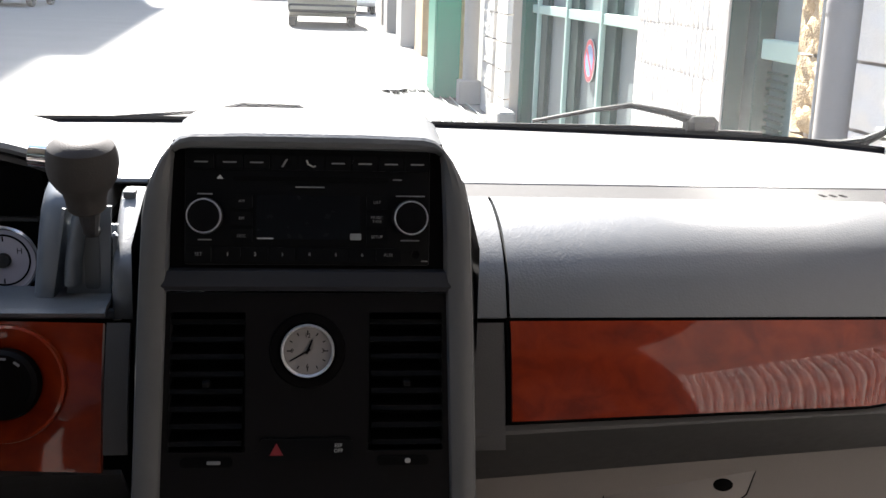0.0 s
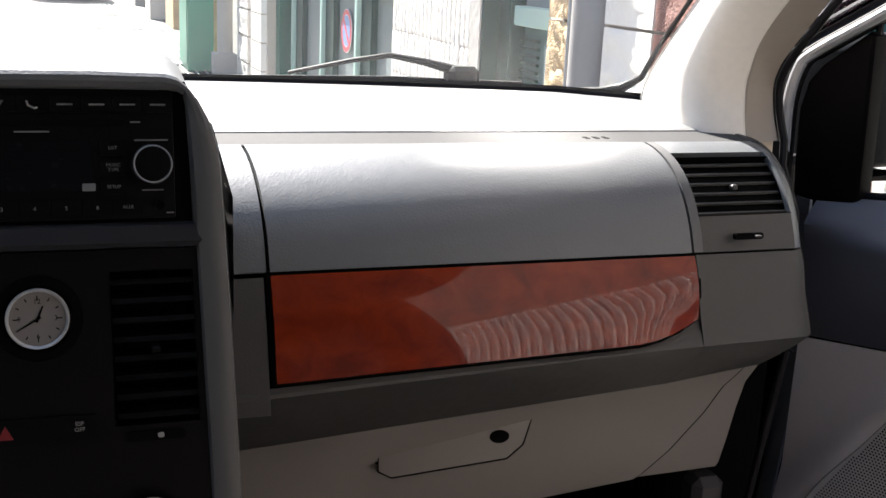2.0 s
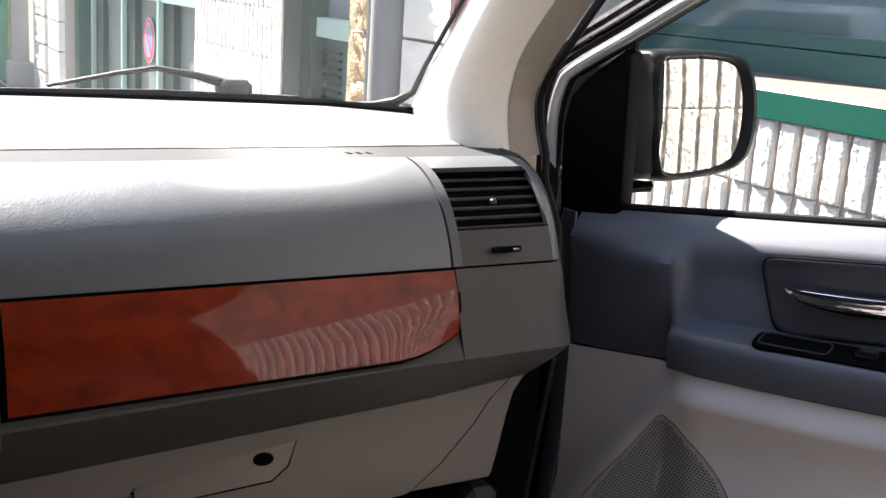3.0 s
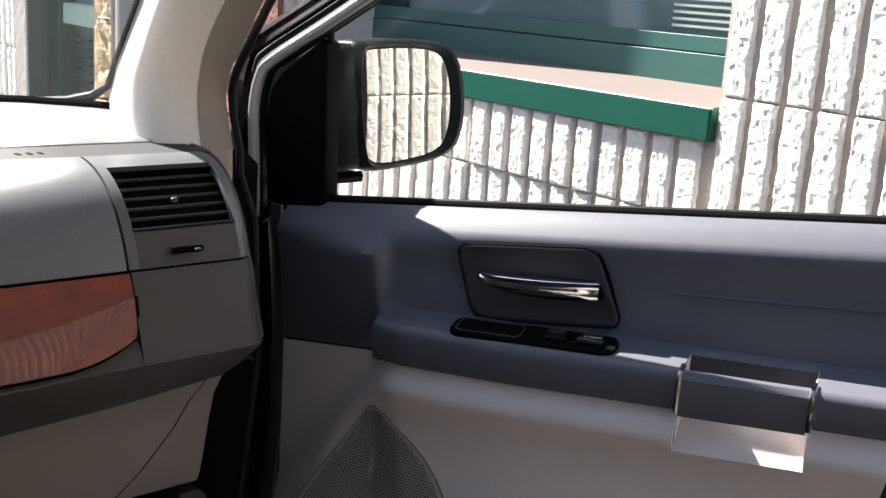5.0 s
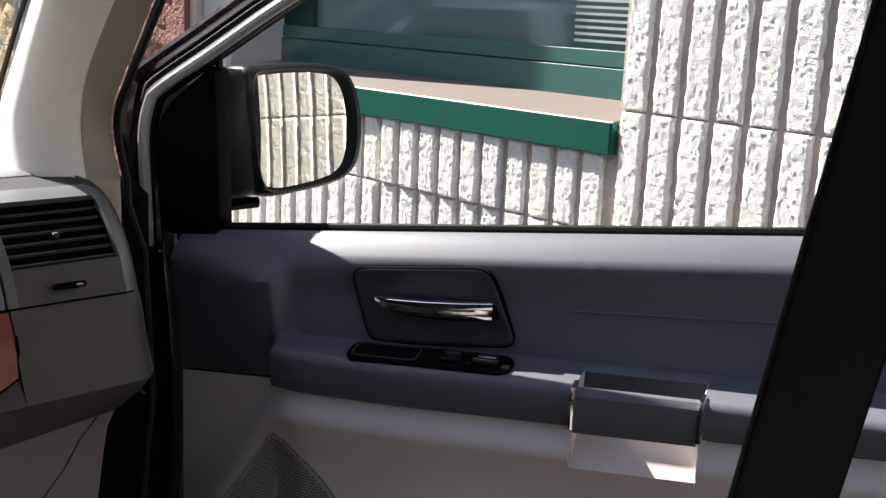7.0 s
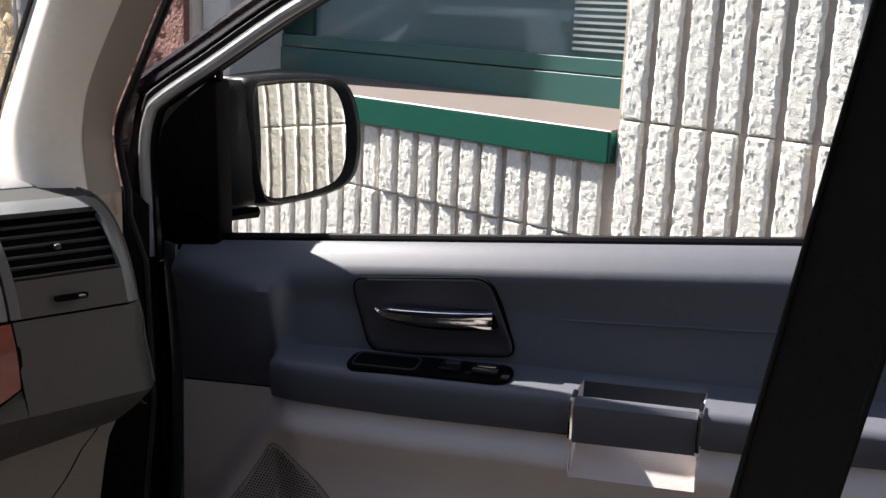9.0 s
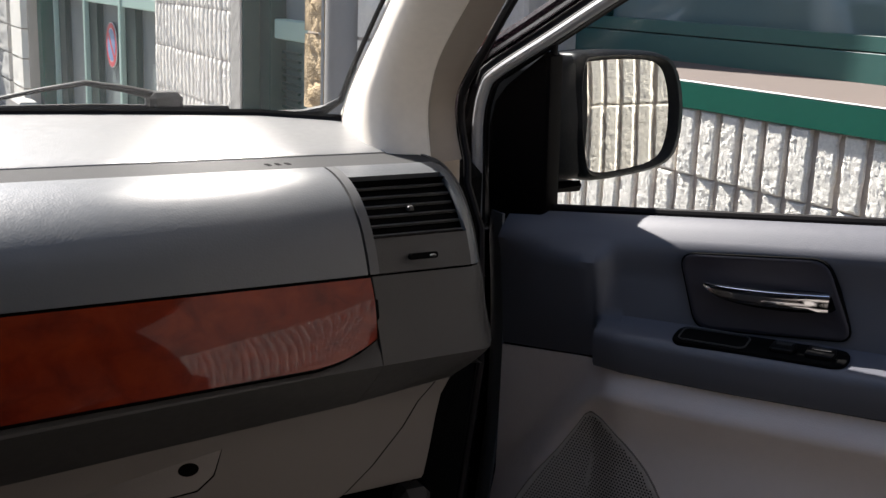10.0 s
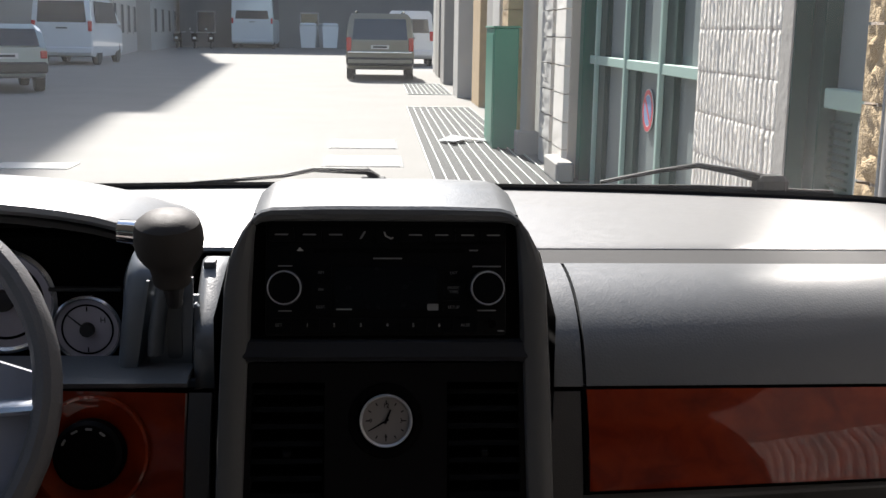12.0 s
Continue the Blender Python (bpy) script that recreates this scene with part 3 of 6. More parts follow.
# faceplates
part("upper_face", prism([(-0.122, -0.062), (0.122, -0.062), (0.12, 0.066), (-0.12, 0.066)], -0.03, -0.004, CM), M["black"], stack)
part("ledge", loft([[cpt(x, v, d) for x in span(-0.128, 0.128, 6)] for v, d in ((-0.047, -0.004), (-0.05, 0.002), (-0.063, 0.0065), (-0.067, 0.004), (-0.068, -0.01))]), M["ledge"], stack, "dark lip below the radio")
for poly in ([(-0.1245, -0.0865), (0.1245, -0.0865), (0.124, -0.069), (-0.124, -0.069)], [(-0.055, -0.211), (0.055, -0.211), (0.055, -0.0865), (-0.055, -0.0865)], [(-0.134, -0.42), (0.134, -0.42), (0.128, -0.211), (-0.128, -0.211)], [(-0.128, -0.211), (-0.122, -0.211), (-0.12, -0.0865), (-0.1245, -0.0865)], [(0.122, -0.211), (0.128, -0.211), (0.1245, -0.0865), (0.12, -0.0865)]):
    part("fascia", prism(poly, -0.03, 0.001, CM), M["fascia"], stack)
for x0, x1 in ((-0.12, -0.055), (0.055, 0.12)):
    corners = [cpt(x, v, 0.0012) for x, v in ((x0, -0.0865), (x1, -0.0865), (x0 + math.copysign(0.003, x0), -0.211), (x1 + math.copysign(0.003, x0), -0.211))]
    vent("stack_vent", *corners, 8, M["radio"], stack, 0.02)
    xm = (x0 + x1) / 2
    part("vent_slider", prism(rounded(xm - 0.024, xm + 0.022, -0.224, -0.216, 0.003), 0, 0.003, CM), M["gap"], stack)
part("slider_tab", prism(rounded(0.088, 0.093, -0.222, -0.218, 0.0015), 0, 0.0042, CM), M["ink"], stack)
part("slider_tab", prism(rounded(-0.088, -0.076, -0.2215, -0.2185, 0.001), 0, 0.0042, CM), M["ink_dim"], stack)
switchbar = part("switch_bar", prism(rounded(-0.041, 0.041, -0.219, -0.199, 0.003), 0, 0.0035, CM), M["radio"], stack)
part("hazard_mark", prism([(-0.033, -0.214), (-0.021, -0.214), (-0.027, -0.203)], 0.0035, 0.004, CM), M["ink_red"], switchbar, "red warning triangle")
text("stability_mark", "ESP\nOFF", 0.0046, CM @ Matrix.Translation((0.028, -0.208, 0.0036)), M["ink"], switchbar)
# climate knob low down
for cx in (0.08,):
    KM = CM @ Matrix.Translation((cx, -0.292, 0))
    knob = part("climate_knob", lathe([(0.024, 0.0), (0.0225, 0.014), (0.019, 0.016), (0.0, 0.016)], 28, KM), M["black"], stack)
    part("knob_ring", lathe([(0.0245, 0.0115), (0.0245, 0.0145), (0.0222, 0.0165), (0.0215, 0.012), (0.0245, 0.0115)], 28, KM, None, False), M["chrome"], knob, "chrome ring")

# analogue clock in the stack
clock = thing("analogue_clock", "round analogue clock with cream dial and chrome rim", "clock", CM @ Matrix.Translation((0, -0.1205, 0.001)))
CK = CM @ Matrix.Translation((0, -0.1205, 0.001)) @ Matrix.Diagonal((0.94, 0.94, 1, 1))
part("surround", lathe([(0.036, 0.0), (0.035, 0.002), (0.0285, 0.0028), (0.0255, 0.0012)], 40, CK, None, False), M["black"], clock)
part("rim", lathe([(0.0254, 0.0), (0.0254, 0.005), (0.0244, 0.0066), (0.0228, 0.005), (0.0226, 0.002)], 48, CK, None, False), M["ring"], clock, "chrome rim")
part("dial", lathe([(0.0228, 0.001), (0.0228, 0.003), (0.0, 0.003)], 40, CK), M["dial"], clock, "cream dial")
for i in range(12):
    a = i / 12 * math.tau
    big = i % 3 == 0
    part("hour_mark", box(-0.0005, 0.0005, 0.0165 if not big else 0.015, 0.0195, 0.003, 0.0033), M["black"], clock).matrix_parent_inverse = ROOT[clock.name].inverted() @ CK @ Matrix.Rotation(a, 4, "Z")
for i in (12, 3, 6, 9):
    a = radians(90 - 30 * i)
    text("numeral", str(i), 0.006, CK @ Matrix.Translation((0.0145 * math.cos(a), 0.0145 * math.sin(a), 0.003)), M["black"], clock)
for nm, ln, w, ang in (("minute_hand", 0.0165, 0.0009, -120), ("hour_hand", 0.0115, 0.0013, -22)):
    h = part(nm, prism([(-w, -0.003), (w, -0.003), (w * 0.5, ln), (-w * 0.5, ln)], 0.0036, 0.0042), M["black"], clock)
    h.matrix_parent_inverse = ROOT[clock.name].inverted() @ CK @ Matrix.Rotation(radians(ang if nm == "hour_hand" else 120), 4, "Z")
part("reset_button", lathe([(0.0035, 0.0), (0.0035, 0.002), (0.0, 0.002)], 12, CK @ Matrix.Translation((0, -0.031, 0))), M["gap"], clock)

# radio
radio = thing("car_radio", "black car radio with two chrome-ringed knobs, switched off", "radio", CM @ Matrix.Translation((0, -0.043, -0.004)))
part("faceplate", prism(rounded(-0.1085, 0.1085, -0.044, 0.06, 0.003), -0.02, -0.0005, CM, 0.001), M["radio"], radio)
part("display", prism(rounded(-0.046, 0.046, -0.021, 0.018, 0.002), -0.001, 0.0004, CM), M["screen"], radio, "dark display")
part("disc_slot", prism(rounded(-0.066, 0.071, 0.0305, 0.0345, 0.0015), -0.001, 0.0002, CM), M["gap"], radio)
for x in (-0.091, 0.091):
    KM = CM @ Matrix.Translation((x, -0.001, 0))
    kn = part("knob", lathe([(0.0165, 0.0), (0.0155, 0.006), (0.0138, 0.013), (0.0126, 0.0135), (0.0, 0.0128)], 32, KM), M["radio"], radio)
    part("knob_ring", lathe([(0.0154, 0.0095), (0.0152, 0.0125), (0.0146, 0.0138), (0.0138, 0.0125), (0.0154, 0.0095)], 36, KM, None, False), M["ring"], kn, "chrome ring")
for i, x in enumerate((-0.0945, -0.0695, -0.046, -0.0215, 0.002, 0.026, 0.05, 0.0735, 0.097)):
    key = part("key", prism(rounded(x - 0.0112, x + 0.0112, 0.0405, 0.0535, 0.001), -0.001, 0.0006, CM), M["radio"], radio)
    if i == 4:
        part("mark", tube([CM @ Vector((x - 0.004, 0.0495, 0.0007)), CM @ Vector((x - 0.003, 0.046, 0.0007)), CM @ Vector((x + 0.002, 0.0435, 0.0007)), CM @ Vector((x + 0.004, 0.0445, 0.0007))], 0.0008, 6), M["ink"], key)
    elif i == 3:
        part("mark", prism([(x - 0.003, 0.043), (x - 0.001, 0.043), (x + 0.003, 0.05), (x + 0.001, 0.05)], 0.0006, 0.0009, CM), M["ink_dim"], key)
    else:
        part("mark", prism(rounded(x - 0.006, x + 0.006, 0.0462, 0.0475, 0.0004), 0.0006, 0.0009, CM), M["ink_dim"], key)
for i, x in enumerate((-0.0965, -0.071, -0.047, -0.023, 0.001, 0.0245, 0.048, 0.0715)):
    key = part("key", prism(rounded(x - 0.0112, x + 0.0112, -0.041, -0.0285, 0.001), -0.001, 0.0006, CM), M["radio"], radio)
    if i in (0, 7):
        text("legend", "SET" if i == 0 else "AUX", 0.0042, CM @ Matrix.Translation((x, -0.0348, 0.0007)), M["ink_dim"], key)
    else:
        text("legend", str(i), 0.0046, CM @ Matrix.Translation((x, -0.0348, 0.0007)), M["ink"], key)
for x, vs in ((-0.059, ("AM", "FM", "DISC")), (0.061, ("LIST", "MUSIC\nTYPE", "SETUP"))):
    for j, word in enumerate(vs):
        v = 0.0125 - 0.0155 * j
        key = part("key", prism(rounded(x - 0.0095, x + 0.0095, v - 0.006, v + 0.006, 0.001), -0.001, 0.0006, CM), M["radio"], radio)
        text("legend", word, 0.0038, CM @ Matrix.Translation((x, v, 0.0007)), M["ink_dim"], key)
for x, v, w, mt in ((0.001, 0.0255, 0.013, "ink_dim"), (-0.091, 0.0185, 0.0065, "ink_dim"), (0.091, 0.0185, 0.013, "ink_dim"), (-0.091, -0.022, 0.006, "ink_dim"), (0.091, -0.0215, 0.0085, "ink_dim"), (-0.038, -0.0205, 0.007, "ink"), (0.079, 0.033, 0.004, "ink_dim"), (0.104, -0.04, 0.003, "ink_dim")):
    part("legend_bar", prism(rounded(x - w, x + w, v - 0.0006, v + 0.0006, 0.0003), 0.0, 0.0009, CM), M[mt], radio)
part("disc_mark", prism(rounded(0.037, 0.047, -0.0215, -0.0155, 0.001), 0.0, 0.0008, CM), M["ink_dim"], radio)
part("eject_mark", prism([(-0.081, 0.032), (-0.075, 0.032), (-0.078, 0.0355)], -0.0006, 0.0006, CM), M["ink"], radio)
part("socket", lathe([(0.0038, 0.0), (0.0038, 0.0016), (0.003, 0.0016), (0.002, 0.0008)], 16, CM @ Matrix.Translation((0.096, -0.034, 0))), M["black"], radio)

# ---- the car: driver's side ----
cluster = thing("instrument_cluster", "shaded instrument cluster with round pale gauges", "instrument cluster", pose(-0.42, 0.2, 1.05))
rows = []
for y, grow in ((0.125, 0.0), (0.128, 0.006), (0.14, 0.01), (0.19, 0.014), (0.28, 0.012), (0.4, -0.02), (0.5, -0.06)):
    r = []
    for i in range(21):
        a = math.pi * i / 20
        r.append((-0.46 + (0.245 + grow * 0.4) * math.cos(a), y + 0.05 * abs(math.cos(a)) ** 2, 1.195 + (0.08 + grow) * math.sin(a) ** 0.75 - (0.02 if i in (0, 20) else 0)))
    rows.append(r)
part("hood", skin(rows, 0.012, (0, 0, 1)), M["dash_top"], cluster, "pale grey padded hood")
part("hood_lining", loft([[(x * 0.99 - 0.0046, y + 0.005, z - 0.013) for x, y, z in r] for r in rows[:5]]), M["strip"], cluster)
part("backplate", box(-0.70, -0.262, 0.2, 0.24, 1.07, 1.235, 0.004), M["gap"], cluster)
part("bezel", skin([[(x, 0.083, 1.106), (x, 0.082, 1.112), (x, 0.086, 1.117), (x, 0.1, 1.1185), (x, 0.196, 1.087)] for x in span(-0.42, -0.236, 6)], 0.006, (0, -1, 1)), M["slate"], cluster, "slate bezel below the gauges")
part("bezel_cheek", skin([[(-0.27, 0.195 + d, z0), (-0.2555 + 0.116 * (z - 1.12), 0.1 + d, z), (-0.251 + 0.13 * (z - 1.12), 0.086 + d, z), (-0.245 + 0.15 * (z - 1.12), 0.082 + d, z), (-0.2345 + 0.17 * (z - 1.12), 0.083 + d, z)] for z, z0, d in ((1.107, 1.085, 0), (1.125, 1.1, 0), (1.14, 1.11, 0), (1.155, 1.125, 0), (1.17, 1.14, 0), (1.185, 1.155, 0.0005), (1.2, 1.17, 0.002), (1.212, 1.185, 0.006), (1.222, 1.192, 0.014), (1.23, 1.2, 0.03), (1.234, 1.205, 0.06))], 0.004, (0, -1, 0)), M["slate"], cluster, "slate bezel column beside the gauges", sharp=70)
part("glare_strip", box(-0.345, -0.27, 0.19, 0.2, 1.176, 1.18, 0.001), M["strip"], cluster)
for gx, gz, gr, ang in ((-0.308, 1.134, 0.0325, 50), (-0.393, 1.165, 0.05, 120), (-0.50, 1.165, 0.05, 150)):
    GM = Matrix.Translation((gx, 0.2, gz)) @ Matrix.Rotation(radians(90), 4, "X")
    g = part("gauge", lathe([(gr, 0.0), (gr, 0.004), (0, 0.004)], 40, GM), M["white_dial"], cluster, "pale grey gauge dial")
    part("ring", lathe([(gr * 1.13, 0.0), (gr * 1.13, 0.007), (gr * 1.06, 0.009), (gr, 0.0065), (gr, 0.003)], 44, GM, None, False), M["satin"], g)
    part("inner_ring", lathe([(gr * 0.84, 0.004), (gr * 0.84, 0.0046), (gr * 0.78, 0.0046), (gr * 0.78, 0.004)], 40, GM, None, False), M["black"], g)
    part("hub", lathe([(gr * 0.24, 0.004), (gr * 0.22, 0.010), (0, 0.0105)], 20, GM), M["dash_shade"], g)
    part("needle", prism([(-0.001, 0), (0.001, 0), (0.0004, gr * 0.8), (-0.0004, gr * 0.8)], 0.007, 0.008, GM @ Matrix.Rotation(radians(ang), 4, "Z")), M["strip"], g)
    for a in ((radians(90), radians(270)) if gr < 0.04 else [radians(225 - 67.5 * k) for k in range(5)]):
        part("tick", prism([(-0.0007, gr * 0.6), (0.0007, gr * 0.6), (0.0007, gr * 0.76), (-0.0007, gr * 0.76)], 0.0041, 0.0045, GM @ Matrix.Rotation(a - math.pi / 2, 4, "Z")), M["black"], g)

    if gr < 0.04:
        text("scale_letter", "H", 0.0085, GM @ Matrix.Translation((gr * 0.5, gr * 0.3, 0.0042)), M["strip"], g)

left_trim = thing("driver_trim", "burl wood trim with round black headlamp switch", "trim panel", pose(-0.26, 0.06, 1.0))
part("wood_panel", skin([[(-x, y - 0.003, z) for y, z in face_bow(wood_top(x)[0] - 0.001, 1.115, wood_low(min(x, 0.3))[0], 0.985, 0.004)] for x in span(0.181, 0.46, 10)], 0.007, (0, -1, 1)), M["wood"], left_trim, "glossy reddish burl wood panel")
SW = Matrix.Translation((-0.2645, 0.024, 1.064)) @ Matrix.Rotation(radians(75), 4, "X")
part("switch_well", lathe([(0.0535, 0.0), (0.0525, 0.005), (0.05, 0.0065), (0.042, 0.003), (0.033, 0.0)], 48, SW, None, False), M["wood"], left_trim)
sw = part("headlamp_switch", lathe([(0.032, 0.0), (0.031, 0.014), (0.027, 0.018), (0, 0.018)], 36, SW), M["black"], left_trim, "round black rotary switch")
for k in range(4):
    a = radians(150 - 32 * k)
    part("legend_bar", prism(rounded(-0.003, 0.003, 0.0225, 0.0245, 0.0005), 0.018, 0.0188, SW @ Matrix.Rotation(a - math.pi / 2, 4, "Z")), M["ink_dim"], sw)
part("upper_panel", skin([[(-x, 0.05, 1.122), (-x, 0.062, 1.126), (-x, 0.12, 1.128)] for x in span(0.181, 0.5, 6)], 0.005, (0, -1, 1)), M["dash"], left_trim)
part("knee_panel", skin([[(-x, 0.012, 0.98), (-x, 0.06, 0.93), (-x, 0.14, 0.8), (-x, 0.2, 0.6)] for x in span(0.165, 0.75, 6)], 0.005, (0, -1, 0)), M["strip"], left_trim)

shifter = thing("gear_selector", "grey column-style gear selector with chrome release button", "gear lever", pose(-0.2, 0.06, 1.12))
# slate columns round the selector's deep slot, with a raised inner rail
part("slot_back", box(-0.238, -0.179, 0.118, 0.124, 1.108, 1.19), M["slate"], shifter)
part("foot_bar", skin([[(x, 0.083, 1.1065), (x, 0.081, 1.109), (x, 0.081, 1.1145), (x, 0.084, 1.1165), (x, 0.118, 1.112)] for x in span(-0.2365, -0.168, 4)], 0.004, (0, -1, 1)), M["slate"], shifter)
part("slot_wall", skin([[(-0.2345 + 0.17 * (z - 1.12), 0.083, z), (-0.232 + 0.165 * (z - 1.12), 0.118, z)] for z in (1.107, 1.15, 1.19, 1.212)], 0.003, (1, 0, 0)), M["slate"], shifter)
COLUMN = [(0.08, 1.107), (0.08, 1.135), (0.0825, 1.149), (0.09, 1.16), (0.104, 1.171), (0.125, 1.183), (0.15, 1.1965), (0.172, 1.207), (0.19, 1.212), (0.21, 1.21)]
part("right_column", skin([[(x - 0.0005, y + 0.036, z - 0.012), (x, y + 0.006, z - 0.003), (x + 0.003, y, z), (x + 0.01, y - 0.0005, z + 0.0005), (x + 0.028, y, z), (x + 0.032, y + 0.006, z - 0.003), (x + 0.033, y + 0.036, z - 0.012)] for x, y, z in ((-0.1805 - 0.05 * (y - 0.08), y, z) for y, z in COLUMN)], 0.003, (0, -1, 0.6)), M["dash"], shifter, "grey column with a sunlit sloping top", sharp=60)
part("slot_plate", prism([(-0.2255, 1.119), (-0.184, 1.119), (-0.1805, 1.212), (-0.214, 1.212)], 0.0, 0.004, Matrix.Translation((0, 0.102, 0)) @ Matrix.Rotation(radians(90), 4, "X")), M["slate"], shifter)
part("slot", prism(rounded(-0.2065, -0.1925, 1.132, 1.21, 0.004), 0.002, 0.0055, Matrix.Translation((0, 0.102, 0)) @ Matrix.Rotation(radians(90), 4, "X")), M["lining"], shifter)
part("inner_rail", loft([[(x + dx, 0.098 - d, z) for x, d in ((0.0, 0.0), (0.0012, 0.01), (0.005, 0.015), (0.011, 0.014), (0.0145, 0.008), (0.0155, 0.0))] for z, dx in ((1.138, -0.2255), (1.143, -0.2252), (1.16, -0.224), (1.18, -0.2205), (1.2, -0.2165), (1.21, -0.214))], None, True, True), M["slate"], shifter, "raised slate rail beside the slot", sharp=70)
part("inner_fin", box(-0.1835, -0.1765, 0.1, 0.114, 1.135, 1.185, 0.003), M["slate"], shifter)
for x in (-0.2178, -0.1903):
    part("slot_screw", lathe([(0.002, 0.0), (0.0018, 0.001), (0, 0.001)], 10, Matrix.Translation((x, 0.098, 1.1243)) @ Matrix.Rotation(radians(90), 4, "X")), M["ink_dim"], shifter)
part("stem", tube([(-0.1985, 0.112, 1.185), (-0.19, 0.05, 1.2), (-0.181, 0.0, 1.235)], [0.006, 0.007, 0.011], 12), M["strip"], shifter)
AX = Matrix.Translation((-0.178, -0.02, 1.233)) @ Matrix.Rotation(radians(14), 4, "X")
grip_rows = [(0.0135, 0.0), (0.016, 0.003), (0.0165, 0.01), (0.0185, 0.018), (0.0235, 0.024), (0.0275, 0.031), (0.029, 0.04), (0.0285, 0.05), (0.0265, 0.0575), (0.0205, 0.0625), (0.011, 0.065), (0.0, 0.0655)]
part("grip", lathe(grip_rows, 28, AX), M["grip"], shifter, "dark grey leather grip")
part("release_button", tube([(-0.198, -0.03, 1.279), (-0.219, -0.03, 1.281)], [0.0105, 0.0095], 16), M["chrome"], shifter, "chrome release button")
part("indicator_plate", box(-0.1815, -0.1695, 0.168, 0.186, 1.2055, 1.2125, 0.001), M["rail"], shifter)

wheel = thing("steering_wheel", "grey leather steering wheel with airbag hub", "steering wheel", pose(-0.45, 0.0, 1.13))
WM = Matrix.Translation((-0.468, -0.03, 1.13)) @ Matrix.Rotation(radians(62), 4, "X")
ring = []
for k in range(48):
    a = k / 48 * math.tau
    ring.append([WM @ Vector(((0.183 + 0.0125 * math.cos(b)) * math.cos(a), (0.183 + 0.0125 * math.cos(b)) * math.sin(a), 0.0145 * math.sin(b))) for b in (j / 12 * math.tau for j in range(12))])
part("rim", loft(ring + ring[:1], None, True), M["wheel"], wheel, "grey leather rim")
part("hub", lathe([(0.1, -0.05), (0.118, -0.025), (0.11, -0.008), (0.07, 0.003), (0, 0.008)], 32, WM), M["hub"], wheel)
for a in (0, 180, 250, 290):
    part("spoke", tube([WM @ Vector((r * math.cos(radians(a)), r * math.sin(radians(a)), d)) for r, d in ((0.07, -0.02), (0.12, -0.018), (0.178, -0.002))], [0.028, 0.022, 0.014], 12, flat=0.45), M["satin"] if a in (0, 180) else M["strip"], wheel)

part("spoke_plate", prism([(0.04, 0.05), (0.12, 0.045), (0.168, 0.03), (0.172, -0.03), (0.15, -0.085), (0.12, -0.12), (0.04, -0.1)], -0.02, -0.004, WM, 0.006), M["hub"], wheel, "silver-blue spoke plate")

# ---- the car: body shell round the cabin ----
shell_body = thing("minivan", "dark red minivan body with pale trimmed cabin", "car", pose(0, 0, 0.2))
FR = [(0.805, 0.545, 1.205), (0.79, 0.49, 1.243), (0.776, 0.43, 1.285), (0.748, 0.30, 1.364), (0.712, 0.10, 1.495), (0.68, -0.10, 1.62)]
CR = [(0.80, 0.25, 1.195), (0.80, 0.262, 1.24), (0.797, 0.255, 1.28), (0.786, 0.205, 1.34), (0.742, 0.0, 1.47), (0.70, -0.2, 1.6)]
ER = [(0.838, 0.24, 1.2), (0.838, 0.258, 1.24), (0.833, 0.25, 1.28), (0.82, 0.185, 1.335), (0.77, -0.02, 1.47), (0.725, -0.22, 1.6)]


# the ridge between the face towards the windscreen and the face towards the seats
RR = [(0.722, 0.272, 1.195), (0.724, 0.285, 1.24), (0.726, 0.275, 1.283), (0.727, 0.218, 1.346), (0.68, 0.012, 1.48), (0.642, -0.19, 1.608)]


def bulge_row(f, r, c, e):
    f, r, c, e = Vector(f), Vector(r), Vector(c), Vector(e)
    a = [f, f.lerp(r, 0.2) + Vector((-0.002, 0, 0)), f.lerp(r, 0.42) + Vector((-0.002, 0, 0))]
    a += [Vector(q) for q in bezier(f.lerp(r, 0.62), r, r.lerp(c, 0.62), 5)] + [c]
    return a + [c + Vector((0.003, -0.002, -0.0015)), c.lerp(e, 0.5) + Vector((0.006, 0.0, 0)), e]


